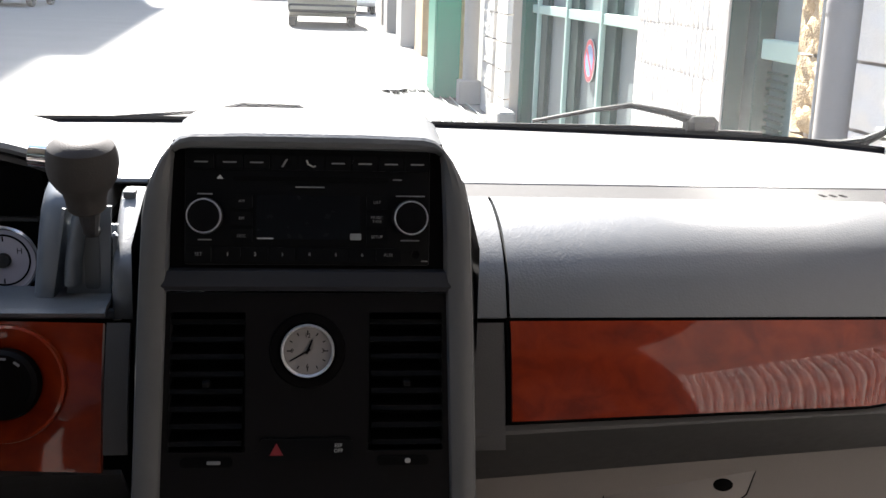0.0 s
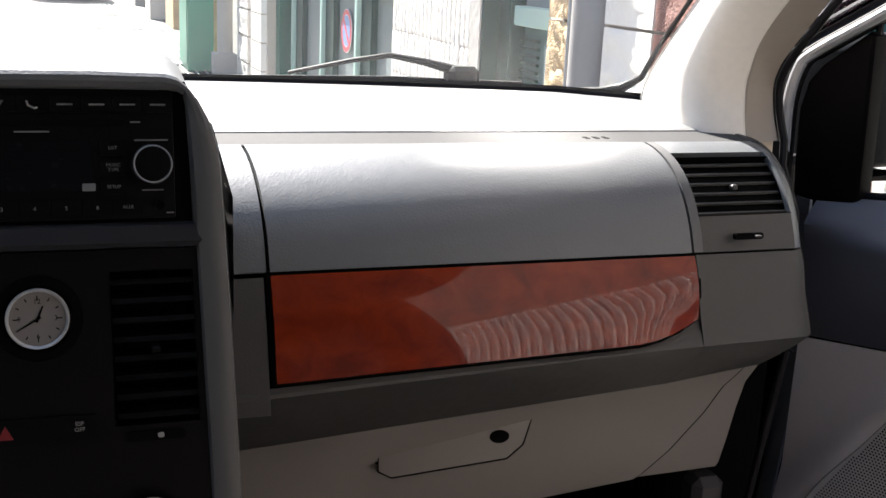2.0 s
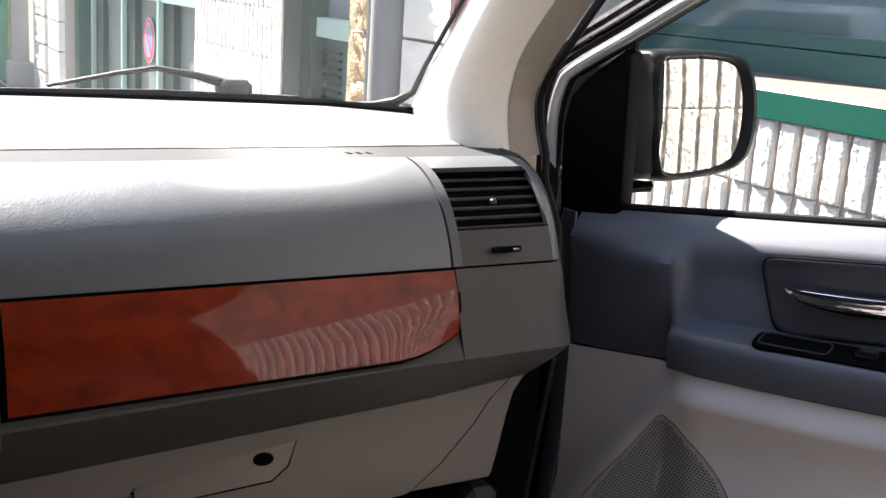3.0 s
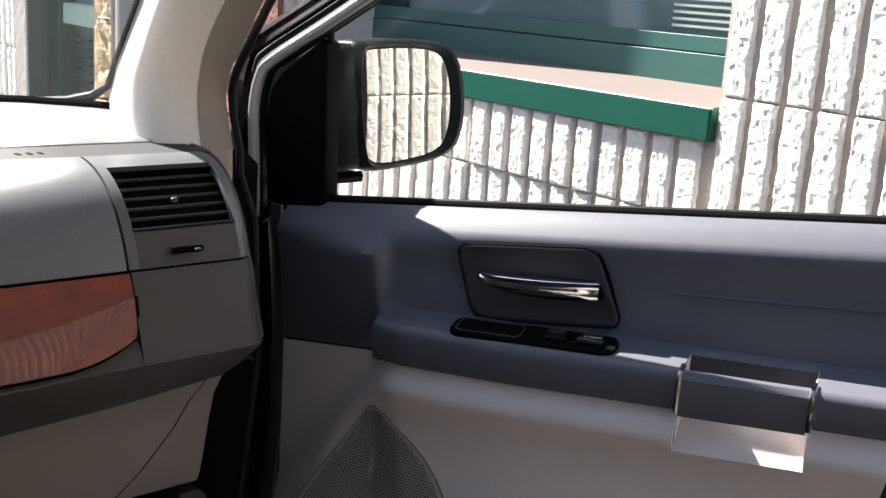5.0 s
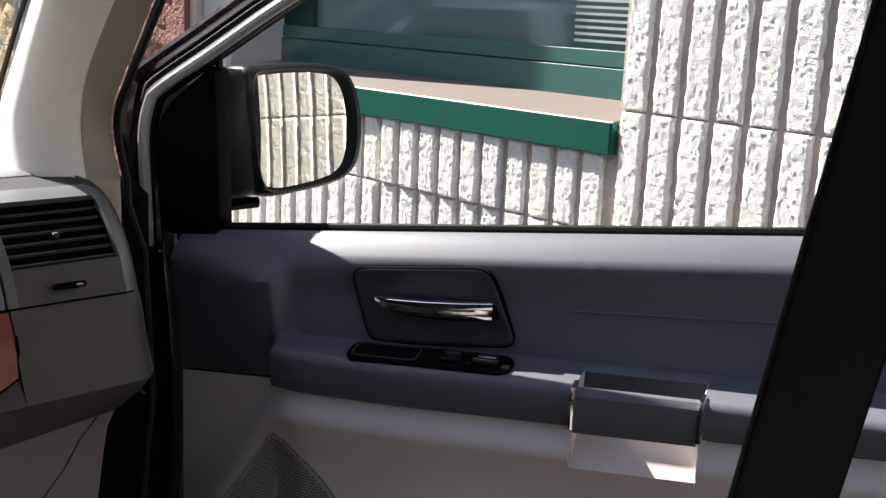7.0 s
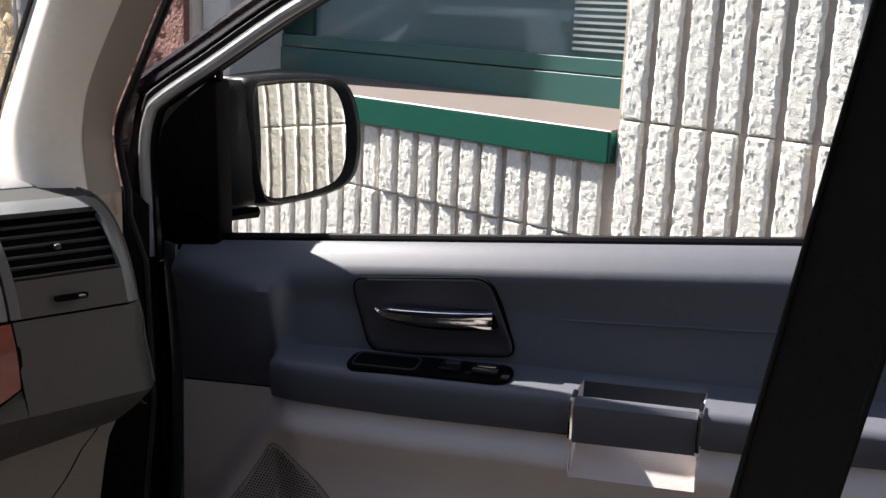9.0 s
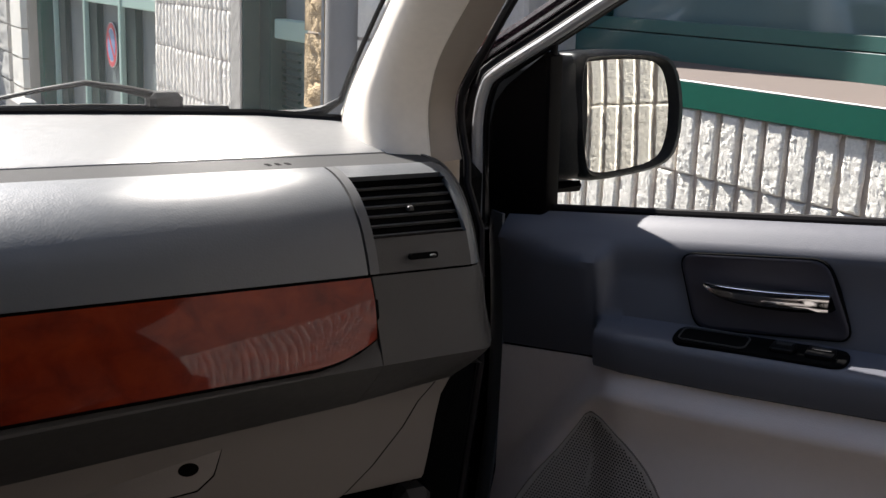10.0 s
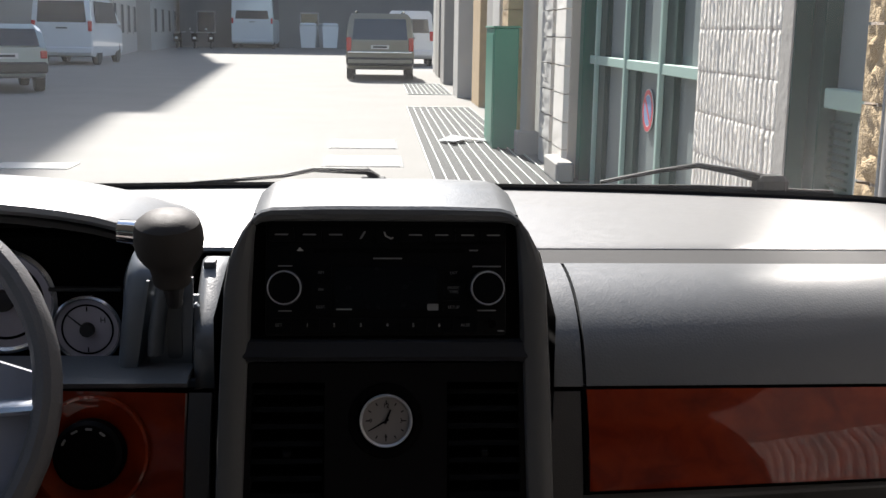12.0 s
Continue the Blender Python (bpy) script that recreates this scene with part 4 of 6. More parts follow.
for sgn, nm in ((1, "passenger_pillar"), (-1, "driver_pillar")):
    rows = [bulge_row(*q) for q in zip(FR, RR, CR, ER)]
    dense = []
    for i in range(len(rows) - 1):
        for s in range(5):
            t = s / 5
            p = [rows[max(i - 1, 0)], rows[i], rows[i + 1], rows[min(i + 2, len(rows) - 1)]]
            dense.append([0.5 * (2 * b + (c - a) * t + (2 * a - 5 * b + 4 * c - d) * t * t + (3 * b - a - 3 * c + d) * t ** 3) for a, b, c, d in zip(*p)])
    dense.append(rows[-1])
    part(nm, loft([[Vector((sgn * q.x, q.y, q.z)) for q in r[:10]] for r in dense]), M["pillar"], shell_body, "pale beige-grey pillar trim", sharp=60)
    # return face, darker than the pillar trim next to it
    part("seal_cover", loft([[Vector((sgn * q.x, q.y, q.z)) for q in r[9:]] for r in dense]), M["taupe"], shell_body, "taupe return beside the pillar trim")
    part("pillar_foot", skin([[(sgn * x0, 0.247, z), (sgn * (x0 * 0.5 + x1 * 0.5), 0.252, z), (sgn * x1, 0.266, z)] for x0, x1, z in ((0.802, 0.85, 1.202), (0.808, 0.851, 1.17), (0.822, 0.851, 1.14), (0.838, 0.852, 1.108))], 0.003, (0, -1, 0)), M["taupe"], shell_body)
    part("pillar_seam", tube([Vector((sgn * q[9].x, q[9].y, q[9].z)) for q in dense], 0.0009, 6), M["pillar"], shell_body)
    strip_line = [Vector((sgn * (q[-1].x + 0.006), q[-1].y - 0.004, q[-1].z)) for q in dense]
    low = [Vector((sgn * 0.846, 0.2, 1.12)), Vector((sgn * 0.842, 0.23, 1.17))]
    part("weatherstrip", tube([Vector((sgn * 0.84, 0.24, 0.6)), Vector((sgn * 0.846, 0.185, 0.95))] + low + strip_line, 0.005, 8), M["rubber"], shell_body, "black rubber door seal")
# lower hinge pillar and footwell, near-black in place of the shade there
part("hinge_pillar", box(0.80, 0.90, 0.27, 0.5, 0.35, 1.19, 0.02), M["gap"], shell_body)
part("cowl_side", box(0.735, 0.80, 0.26, 0.6, 0.35, 1.19, 0.01), M["gap"], shell_body)
part("bulkhead", box(-0.8, 0.8, 0.55, 0.58, 0.35, 1.19), M["gap"], shell_body)
part("cabin_floor", box(-0.85, 0.85, -2.6, 0.56, 0.33, 0.38, 0.01), M["strip"], shell_body)
part("roof", skin([[(x, y, 1.66 + 0.05 * (1 - (x / 0.75) ** 2) - (0.03 if y > -0.2 else 0)) for x in span(-0.74, 0.74, 8)] for y in (-0.12, -0.3, -1.0, -2.0, -2.7)], 0.04, (0, 0, 1)), M["headliner"], shell_body)
for sgn in (-1, 1):
    part("roof_rail", tube([(sgn * 0.71, -0.1, 1.62), (sgn * 0.74, -0.5, 1.66), (sgn * 0.745, -1.2, 1.66), (sgn * 0.74, -2.7, 1.62)], 0.035, 10), M["paint"], shell_body)
    part("centre_pillar", skin([[(sgn * (0.84 - 0.12 * t), y + 0.02 * t, 0.4 + 1.25 * t) for y in (-1.0, -0.92, -0.83, -0.76)] for t in (0, 0.3, 0.6, 1)], 0.03, (-sgn, 0, 0)), M["lower"], shell_body)
    part("quarter_panel", box(sgn * 0.9 - 0.04, sgn * 0.9 + 0.04, -2.7, -0.98, 0.35, 1.15, 0.02), M["strip"], shell_body)
part("rear_panel", box(-0.85, 0.85, -2.74, -2.7, 0.35, 1.15, 0.02), M["strip"], shell_body)
part("driver_door", box(-0.93, -0.84, -0.9, 0.3, 0.35, 1.1, 0.02), M["door"], shell_body)
for sgn in (-1, 1):
    rows = [[(sgn * 0.87, y, 1.15), (sgn * 0.76, y, 1.64)] for y in (-2.68, -1.8, -0.98)]
    g = part("rear_side_glass", loft(rows), M["tint"], shell_body, "dark tinted rear side glass")
part("tailgate_glass", loft([[(-0.83, -2.72, 1.15), (0.83, -2.72, 1.15)], [(-0.72, -2.6, 1.64), (0.72, -2.6, 1.64)]]), M["tint"], shell_body, "dark tinted tailgate glass")
dg = part("driver_glass", loft([[(-0.87, y, 1.11), (-0.76, y, 1.6)] for y in (-0.85, -0.2, 0.2)]), M["sideglass"], shell_body)
dg.visible_shadow = False
for sgn in (-1, 1):
    part("outer_pillar", tube([(sgn * 0.93, 0.66, 1.13), (sgn * 0.885, 0.5, 1.24), (sgn * 0.855, 0.38, 1.33), (sgn * 0.81, 0.2, 1.45), (sgn * 0.76, -0.08, 1.63)], [0.05, 0.04, 0.035, 0.035, 0.035], 10), M["paint"], shell_body)
    part("fender", skin([[(sgn * 0.84, y, 1.16 - 0.16 * max(0, y - 0.7)), (sgn * 0.93, y, 1.1 - 0.16 * max(0, y - 0.7)), (sgn * 0.96, y, 0.9), (sgn * 0.95, y, 0.4)] for y in (0.5, 0.8, 1.2, 1.6)], 0.01, (sgn, 0, 0)), M["paint"], shell_body)
part("sill_plate", box(0.8, 0.93, -0.95, 0.4, 0.33, 0.42, 0.02), M["paint"], shell_body)
# outer skin of the van
part("outer_roof", skin([[(x, y, 1.715 + 0.055 * (1 - (x / 0.75) ** 2) - 0.05 * (1 if y < -2.6 or y > -0.2 else 0)) for x in span(-0.78, 0.78, 10)] for y in (-0.14, -0.32, -1.0, -2.0, -2.5, -2.72)], 0.012, (0, 0, 1)), M["paint"], shell_body, "dark red roof")
for sgn in (-1, 1):
    part("outer_quarter", skin([[(sgn * w, y, z) for w, z in ((0.9, 0.3), (0.955, 0.45), (0.965, 0.8), (0.945, 1.1), (0.92, 1.15))] for y in (-2.74, -2.4, -1.6, -0.99)], 0.012, (sgn, 0, 0)), M["paint"], shell_body, "dark red rear quarter panel")
    part("rear_pillar", tube([(sgn * 0.88, -2.72, 1.14), (sgn * 0.8, -2.66, 1.5), (sgn * 0.76, -2.6, 1.68)], [0.05, 0.045, 0.04], 8), M["paint"], shell_body)
    part("tail_lamp", box(sgn * 0.87 - 0.06, sgn * 0.87 + 0.06, -2.8, -2.72, 0.85, 1.2, 0.03), M["lamp_red"], shell_body)
    part("headlamp", box(sgn * 0.72 - 0.16, sgn * 0.72 + 0.16, 1.5, 1.66, 0.72, 0.88, 0.05), M["sign_white"], shell_body)
part("outer_door", skin([[(-w, y, z) for w, z in ((0.92, 0.32), (0.955, 0.45), (0.965, 0.8), (0.945, 1.08))] for y in (-0.96, -0.4, 0.1, 0.5)], 0.012, (-1, 0, 0)), M["paint"], shell_body, "dark red driver door skin")
part("tailgate", skin([[(x, -2.76 - 0.04 * (1 - (x / 0.9) ** 2), z) for x in span(-0.9, 0.9, 8)] for z in (0.55, 0.8, 1.15)], 0.012, (0, -1, 0)), M["paint"], shell_body, "dark red tailgate")
part("rear_bumper", box(-0.93, 0.93, -2.92, -2.7, 0.3, 0.58, 0.06, 3), M["paint"], shell_body)
part("front_bumper", skin([[(x, 1.78 - 0.25 * (x / 0.95) ** 2 - d, z) for x in span(-0.95, 0.95, 10)] for d, z in ((0.12, 0.25), (0.02, 0.35), (0.0, 0.5), (0.05, 0.62))], 0.02, (0, 1, 0)), M["paint"], shell_body)
part("grille", skin([[(x, 1.72 - 0.25 * (x / 0.95) ** 2 - d, z) for x in span(-0.5, 0.5, 8)] for d, z in ((0.0, 0.64), (0.03, 0.75), (0.1, 0.9))], 0.01, (0, 1, 0)), M["satin"], shell_body, "chrome radiator grille")
part("bonnet_front", skin([[(x, screen_base(x) + 0.9 + d, z) for x in span(-0.85, 0.85, 10)] for d, z in ((0.0, 0.91), (0.1, 0.88), (0.16, 0.8), (0.18, 0.7))], 0.01, (0, 1, 1)), M["paint"], shell_body)
for sgn in (-1, 1):
    for y in (1.15, -2.0):
        WT = Matrix.Translation((sgn * 0.84, y, 0.33)) @ Matrix.Rotation(radians(90), 4, "Y")
        tyre = part("wheel", lathe([(0.2, -0.1), (0.315, -0.1), (0.33, -0.06), (0.33, 0.06), (0.315, 0.1), (0.2, 0.1)], 28, WT), M["tyre"], shell_body)
        part("rim", lathe([(0.205, -0.09), (0.205, 0.09), (0.07, 0.08), (0.0, 0.085)], 20, WT), M["steel"], tyre)
# windscreen with its black band, and the bonnet's rear edge
ws = []
for i in range(17):
    x = -0.80 + 1.6 * i / 16
    b = screen_base(x)
    ws.append([(x * (1 - 0.13 * t), b - 0.005 + (-0.12 - b + 0.05 * (1 - (x / 0.8) ** 2)) * t, 1.214 + 0.43 * t + 0.03 * math.sin(math.pi * t)) for t in (0, 0.014, 0.2, 0.4, 0.6, 0.8, 1)])
pane = part("windscreen", loft([r[1:] for r in ws]), M["screenglass"], shell_body)
pane.visible_shadow = False
part("windscreen_band", loft([[tuple(Vector(r[0]) + Vector((0, 0.004, 0))), tuple(Vector(r[1]) + Vector((0, 0.004, 0.004)))] for r in ws]), M["rubber"], shell_body)
part("screen_seal", tube([Vector(r[0]) + Vector((0, 0, 0.002)) for r in ws] , 0.0055, 8), M["rubber"], shell_body)
part("screen_corner", tube([(0.72, 0.575, 1.217), (0.755, 0.556, 1.22), (0.78, 0.533, 1.229), (0.786, 0.493, 1.247), (0.772, 0.433, 1.289), (0.744, 0.303, 1.368), (0.708, 0.103, 1.499), (0.676, -0.1, 1.625)], [0.007, 0.007, 0.007, 0.0045, 0.0035, 0.003, 0.003, 0.003], 8), M["rubber"], shell_body)
part("cowl", skin([[(x, screen_base(x) + 0.012, 1.207), (x, screen_base(x) + 0.08, 1.195), (x, screen_base(x) + 0.16, 1.185)] for x in span(-0.82, 0.82, 16)], 0.01, (0, 0, 1)), M["black"], shell_body)
part("bonnet", skin([[(x, screen_base(x) + 0.15 + 0.75 * t, 1.19 - 0.06 * t - 0.22 * t * t - 0.03 * (x / 0.85) ** 2) for t in (0, 0.2, 0.5, 0.8, 1)] for x in span(-0.85, 0.85, 12)], 0.01, (0, 0, 1)), M["paint"], shell_body, "dark red bonnet")


def wiper(name, pts, pivot):
    w = thing(name, "black windscreen wiper resting at the glass foot", "wiper", Matrix.Translation(pivot), group="windscreen wipers")
    part("arm", tube(pts, [0.011, 0.008, 0.006, 0.005, 0.004][: len(pts)], 8, flat=0.7), M["rubber"], w)
    part("blade", tube([Vector(pts[-1]) + Vector((0.35, -0.02, -0.012)), Vector(pts[-1]) + Vector((0.15, 0.0, -0.008)), Vector(pts[-1]) + Vector((-0.1, 0.01, -0.01))], 0.006, 6), M["rubber"], w)
    p = Vector(pivot)
    part("pivot_cap", box(p.x - 0.024, p.x + 0.024, p.y - 0.02, p.y + 0.02, p.z - 0.02, p.z + 0.009, 0.008), M["rubber"], w)
    return w


wiper("wiper", [(0.575, 0.672, 1.236), (0.53, 0.672, 1.247), (0.475, 0.675, 1.256), (0.42, 0.68, 1.247), (0.33, 0.685, 1.228)], (0.585, 0.67, 1.234))
wiper("wiper", [(-0.005, 0.70, 1.228), (-0.02, 0.70, 1.24), (-0.1, 0.70, 1.242), (-0.145, 0.70, 1.232), (-0.4, 0.69, 1.211)], (-0.01, 0.70, 1.222))

# seat belt and passenger seat edge
beltthing = thing("seat_belt", "black seat belt webbing hanging at the door pillar", "seat belt", pose(0.68, -0.72, 0.5))
part("webbing", skin([[(0.7 - 0.03 * t, -0.621 - 0.125 * t, 0.8 + 0.63 * t), (0.7 - 0.03 * t, -0.671 - 0.125 * t, 0.8 + 0.63 * t)] for t in (0, 0.3, 0.6, 0.9, 1.15, 1.35)], 0.0015, (-1, 0, 0)), M["belt"], beltthing)
for off in (0.006, 0.054):
    part("selvedge", tube([(0.7 - 0.03 * t - 0.001, -0.616 - off - 0.125 * t, 0.8 + 0.63 * t) for t in (0, 0.3, 0.6, 0.9, 1.15, 1.35)], 0.0014, 6), M["belt"], beltthing)
seat = thing("passenger_seat", "grey leather front passenger seat", "car seat", pose(0.42, -0.7, 0.4))
part("cushion", box(0.17, 0.68, -0.95, -0.42, 0.55, 0.72, 0.06, 4), M["fabric"], seat)
part("headrest", box(0.3, 0.56, -1.26, -1.16, 1.2, 1.38, 0.04, 3), M["fabric"], seat)
part("backrest", tube([(0.43, -0.98, 0.7), (0.43, -1.05, 0.95), (0.43, -1.14, 1.2)], [0.24, 0.25, 0.2], 20, flat=0.3), M["fabric"], seat)

dseat = thing("driver_seat", "grey leather driver seat", "car seat", pose(-0.42, -0.7, 0.4))
part("cushion", box(-0.68, -0.17, -0.95, -0.42, 0.55, 0.72, 0.06, 4), M["fabric"], dseat)
part("backrest", tube([(-0.43, -0.98, 0.7), (-0.43, -1.05, 0.95), (-0.43, -1.14, 1.2)], [0.24, 0.25, 0.2], 20, flat=0.3), M["fabric"], dseat)
bench = thing("rear_bench", "grey leather second-row bench", "car seat", pose(0, -1.9, 0.4))
part("cushion", box(-0.75, 0.75, -2.0, -1.5, 0.55, 0.75, 0.06, 3), M["fabric"], bench)
part("backrest", box(-0.75, 0.75, -2.25, -2.05, 0.6, 1.35, 0.07, 3), M["fabric"], bench)


# ---- the car: passenger door, standing ajar ----
A = radians(27)
DM = Matrix(((math.sin(A), math.cos(A), 0, 0.999), (-math.cos(A), math.sin(A), 0, 0.269), (0, 0, 1, 0), (0, 0, 0, 1)))
door = thing("passenger_door", "grey-trimmed car door standing ajar, window closed", "car door", DM)


def dpart(name, bm, material, parent=None, label="", sharp=29):
    """A part of the door, in door coordinates: along the door to the rear, outwards, up."""
    bm.transform(DM)
    return part(name, bm, material, parent or door, label, sharp=sharp)


def belt(u):
    return 1.118 + 0.104 * u


def shelf(u):
    return 1.0 + 0.053 * u


def seam(u):
    return 0.9415 + 0.0665 * max(u, 0.1) + 0.15 * min(u - 0.1, 0.0)


def n_up(u):
    return interp(u, [(-0.1, 0.028), (0.0, 0.053), (0.088, 0.073), (0.106, 0.073), (0.11, 0.071), (0.119, 0.056), (0.13, 0.0525), (0.19, 0.05), (0.3, 0.047), (1.0, 0.05)])


def arm_front(u):
    return interp(u, [(-0.1, 0.05), (0.0, 0.072), (0.08, 0.086), (0.16, 0.108), (0.3, 0.118), (1.0, 0.122)])


LOWER = [(0.003, -0.014), (0.008, -0.013), (0.03, 0.001), (0.037, 0.001), (0.05, -0.008), (0.075, -0.021), (0.1, -0.027), (0.13, -0.027), (0.17, -0.023), (0.22, -0.017), (0.3, -0.014), (0.49, -0.02)]


def low_n(u, z):
    """How far the lower panel stands into the cabin: a flat front plane, a slanting band, then the bulging rear part."""
    dz = seam(u) - z
    front = 0.022 + 0.21 * (u + 0.05)
    start = interp(z, [(0.4, -0.27), (0.6, -0.13), (0.76, -0.02), (0.93, 0.1)])
    slant = front + 0.85 * 0.5 * ((u - start) + math.hypot(u - start, 0.008))
    bulge = arm_front(max(u, 0.12)) + interp(dz, LOWER)
    return 0.5 * (slant + bulge - math.hypot(slant - bulge, 0.006))


CUP0, CUP1 = 0.505, 0.643


def panel_rows(us, cup=False):
    """Rows of the upper and of the lower panel; at the pull cup both end at its hollow."""
    up, low = [], []
    for u in us:
        zb, zs, zm, nu, af = belt(u), shelf(u), seam(u), n_up(u), arm_front(u)
        prof = [(0.006, zb - 0.004), (0.012, zb + 0.002), (0.02, zb - 0.001), (0.032, zb - 0.011), (0.043, zb - 0.022), (0.05, zb - 0.031), (0.5 * (0.052 + nu), zb - 0.04), (nu + 0.001, zb - 0.052)]
        prof += [(nu - 0.004 + 0.002 * k, zb - 0.052 + (zs + 0.016 - zb + 0.052) * k / 5) for k in range(1, 6)]
        if cup:
            prof += [(nu + 0.008, zs + 0.005), (nu + 0.019, zs + 0.0015), (nu + 0.021, zs - 0.002)]
        else:
            prof += [(nu + 0.008, zs + 0.005), (nu + (af - nu) * 0.4, zs - 0.002), (af - 0.012, zs - 0.005), (af - 0.003, zs - 0.009), (af, zs - 0.018), (af - 0.004, zm + 0.006), (af - 0.008, zm)]
        w = max(0.0, min(1.0, (0.119 - u) / 0.014))
        if w:
            zt = zb - 0.052
            prof = prof[:8] + [(n * (1 - w) + w * (nu + 0.001 - 0.022 * k / 12), z * (1 - w) + w * (zt + (zm - zt) * k / 12)) for k, (n, z) in enumerate(prof[8:], 1)]
        up.append([(u, -n, z) for n, z in prof])
        lo = [(low_n(u, zm - dz), zm - dz) for dz in (span(0.052, 0.14, 12) if cup else span(0.003, 0.14, 18)) + span(0.15, 0.49, 8)]
        if cup:
            lo = [(nu + 0.026, zm - 0.003), (nu + 0.036, zm - 0.013), (nu + 0.048, zm - 0.024), (nu + 0.059, zm - 0.037), (nu + 0.067, zm - 0.048)] + lo
        low.append([(u, -n, z) for n, z in lo])
    return up, low


for us, cup in ((span(-0.052, 0.095, 10) + span(0.101, 0.16, 12) + span(0.175, CUP0, 12), False), (span(CUP0, CUP1, 6), True), (span(CUP1, 1.0, 10), False)):
    up_rows, low_rows = panel_rows(us, cup)
    dpart("cup_hollow" if cup else "upper_panel", skin(up_rows, 0.003, (0, -1, 0.3)), M["door"], None, "slate grey upper door panel with armrest", 50)
    dpart("lower_panel", skin(low_rows, 0.003, (0, -1, 0)), M["door_low"], None, "warm grey lower door panel", 50)
# front edge of the panel and the door's own shell
dpart("front_edge", skin([[(-0.053, -n, z), (-0.064, -n + 0.004, z), (-0.078, -n + 0.012, z), (-0.088, -n + 0.026, z), (-0.096, -n + 0.07, z)] for n, z in ((n_up(-0.053) - 0.002, belt(-0.06)), (n_up(-0.053) - 0.002, 1.07), (n_up(-0.053) - 0.012, 1.0), (low_n(-0.052, 0.925) - 0.001, 0.925), (low_n(-0.052, 0.8) - 0.001, 0.8), (low_n(-0.052, 0.46) - 0.001, 0.46))], 0.004, (-1, -1, 0)), M["dash"], None, "dark grey front edge of the door panel")
dpart("door_shell", box(-0.14, 1.02, 0.02, 0.12, 0.4, 1.09, 0.02), M["paint"], None, "dark red painted door shell")
dpart("wiring_boot", tube([(-0.15, -0.02 - 0.004 * (k % 2), 0.92 - 0.013 * k) for k in range(14)], [0.009 if k % 2 else 0.013 for k in range(14)], 8), M["lower"], None, "beige ribbed wiring boot")
dpart("door_seal", tube([(-0.135, 0.012, 0.45), (-0.14, 0.0, 0.9), (-0.143, -0.005, 1.09), (-0.142, -0.003, 1.2), (-0.12, 0.0, 1.275)], 0.012, 8), M["rubber"], None)
dpart("hinge_side", box(-0.155, -0.12, 0.02, 0.1, 0.45, 1.15, 0.01), M["rubber"], None)
# window frame: outer painted edge, bright inner edge, seal
PF = [(-0.117, 1.09), (-0.12, 1.17), (-0.122, 1.235), (-0.1135, 1.277), (-0.097, 1.298), (-0.023, 1.346), (0.112, 1.432), (0.3, 1.53), (0.5, 1.60), (0.75, 1.635), (0.98, 1.64)]
def dense(pts, k=5):
    """The same line with more points, rounded through its corners."""
    out = []
    for i in range(len(pts) - 1):
        p = [Vector(pts[j]) for j in (max(i - 1, 0), i, i + 1, min(i + 2, len(pts) - 1))]
        for t in (j / k for j in range(k)):
            out.append(tuple(0.5 * (2 * p[1] + (p[2] - p[0]) * t + (2 * p[0] - 5 * p[1] + 4 * p[2] - p[3]) * t * t + (3 * p[1] - p[0] - 3 * p[2] + p[3]) * t ** 3)))
    return out + [tuple(pts[-1])]


SEALF = dense(PF[4:])
PF = dense(PF)
dpart("frame_edge", tube([(u + 0.018, -0.03, z) for u, z in PF], 0.0075, 10), M["frame_silver"], None, "silver-grey window frame edge")
dpart("frame_outer", tube([(u - 0.024, -0.002, z + 0.018) for u, z in PF], 0.012, 10), M["paint"], None, "dark red painted window frame")
dpart("frame_seal", tube([(u + 0.009, 0.006, z - 0.006) for u, z in SEALF], 0.005, 8), M["rubber"], None)
dpart("frame_fill", loft([[(u - 0.02, 0.012, z + 0.012), (u + 0.006, -0.024, z + 0.004), (u + 0.024, -0.018, z - 0.003), (u + 0.012, 0.01, z - 0.007)] for u, z in PF]), M["rubber"], None)
dpart("rear_frame", tube([(0.98, 0.0, 1.2), (0.98, 0.0, 1.64)], 0.02, 8), M["rubber"], None)
# black mirror sail
sail = [(-0.096, 1.1), (-0.101, 1.16), (-0.103, 1.225), (-0.095, 1.262), (-0.078, 1.284), (-0.022, 1.33), (-0.012, 1.325), (-0.006, 1.125), (-0.01, 1.108), (-0.022, 1.1)]
RX = Matrix.Rotation(radians(90), 4, "X")
dpart("mirror_sail", prism([(u + 0.01, z) for u, z in sail], -0.01, 0.022, RX, 0.006), M["black"], None, "black plastic mirror sail")
dpart("sail_edge", tube([(-0.006, -0.002, 1.115), (-0.009, -0.002, 1.345)], 0.005, 8), M["rubber"], None)
glassp = dpart("window_glass", loft([[(0.0, 0.006, belt(0) - 0.004), (0.0, 0.006, 1.35)], [(0.1, 0.006, belt(0.1) - 0.004), (0.1, 0.008, 1.42)], [(0.3, 0.006, belt(0.3) - 0.004), (0.3, 0.012, 1.525)], [(0.97, 0.006, belt(0.97) - 0.004), (0.97, 0.012, 1.63)]]), M["sideglass"])
glassp.visible_shadow = False
dpart("belt_seal", tube([(u, 0.002, belt(u) + 0.004) for u in span(-0.004, 0.98, 12)], 0.0055, 8), M["rubber"])

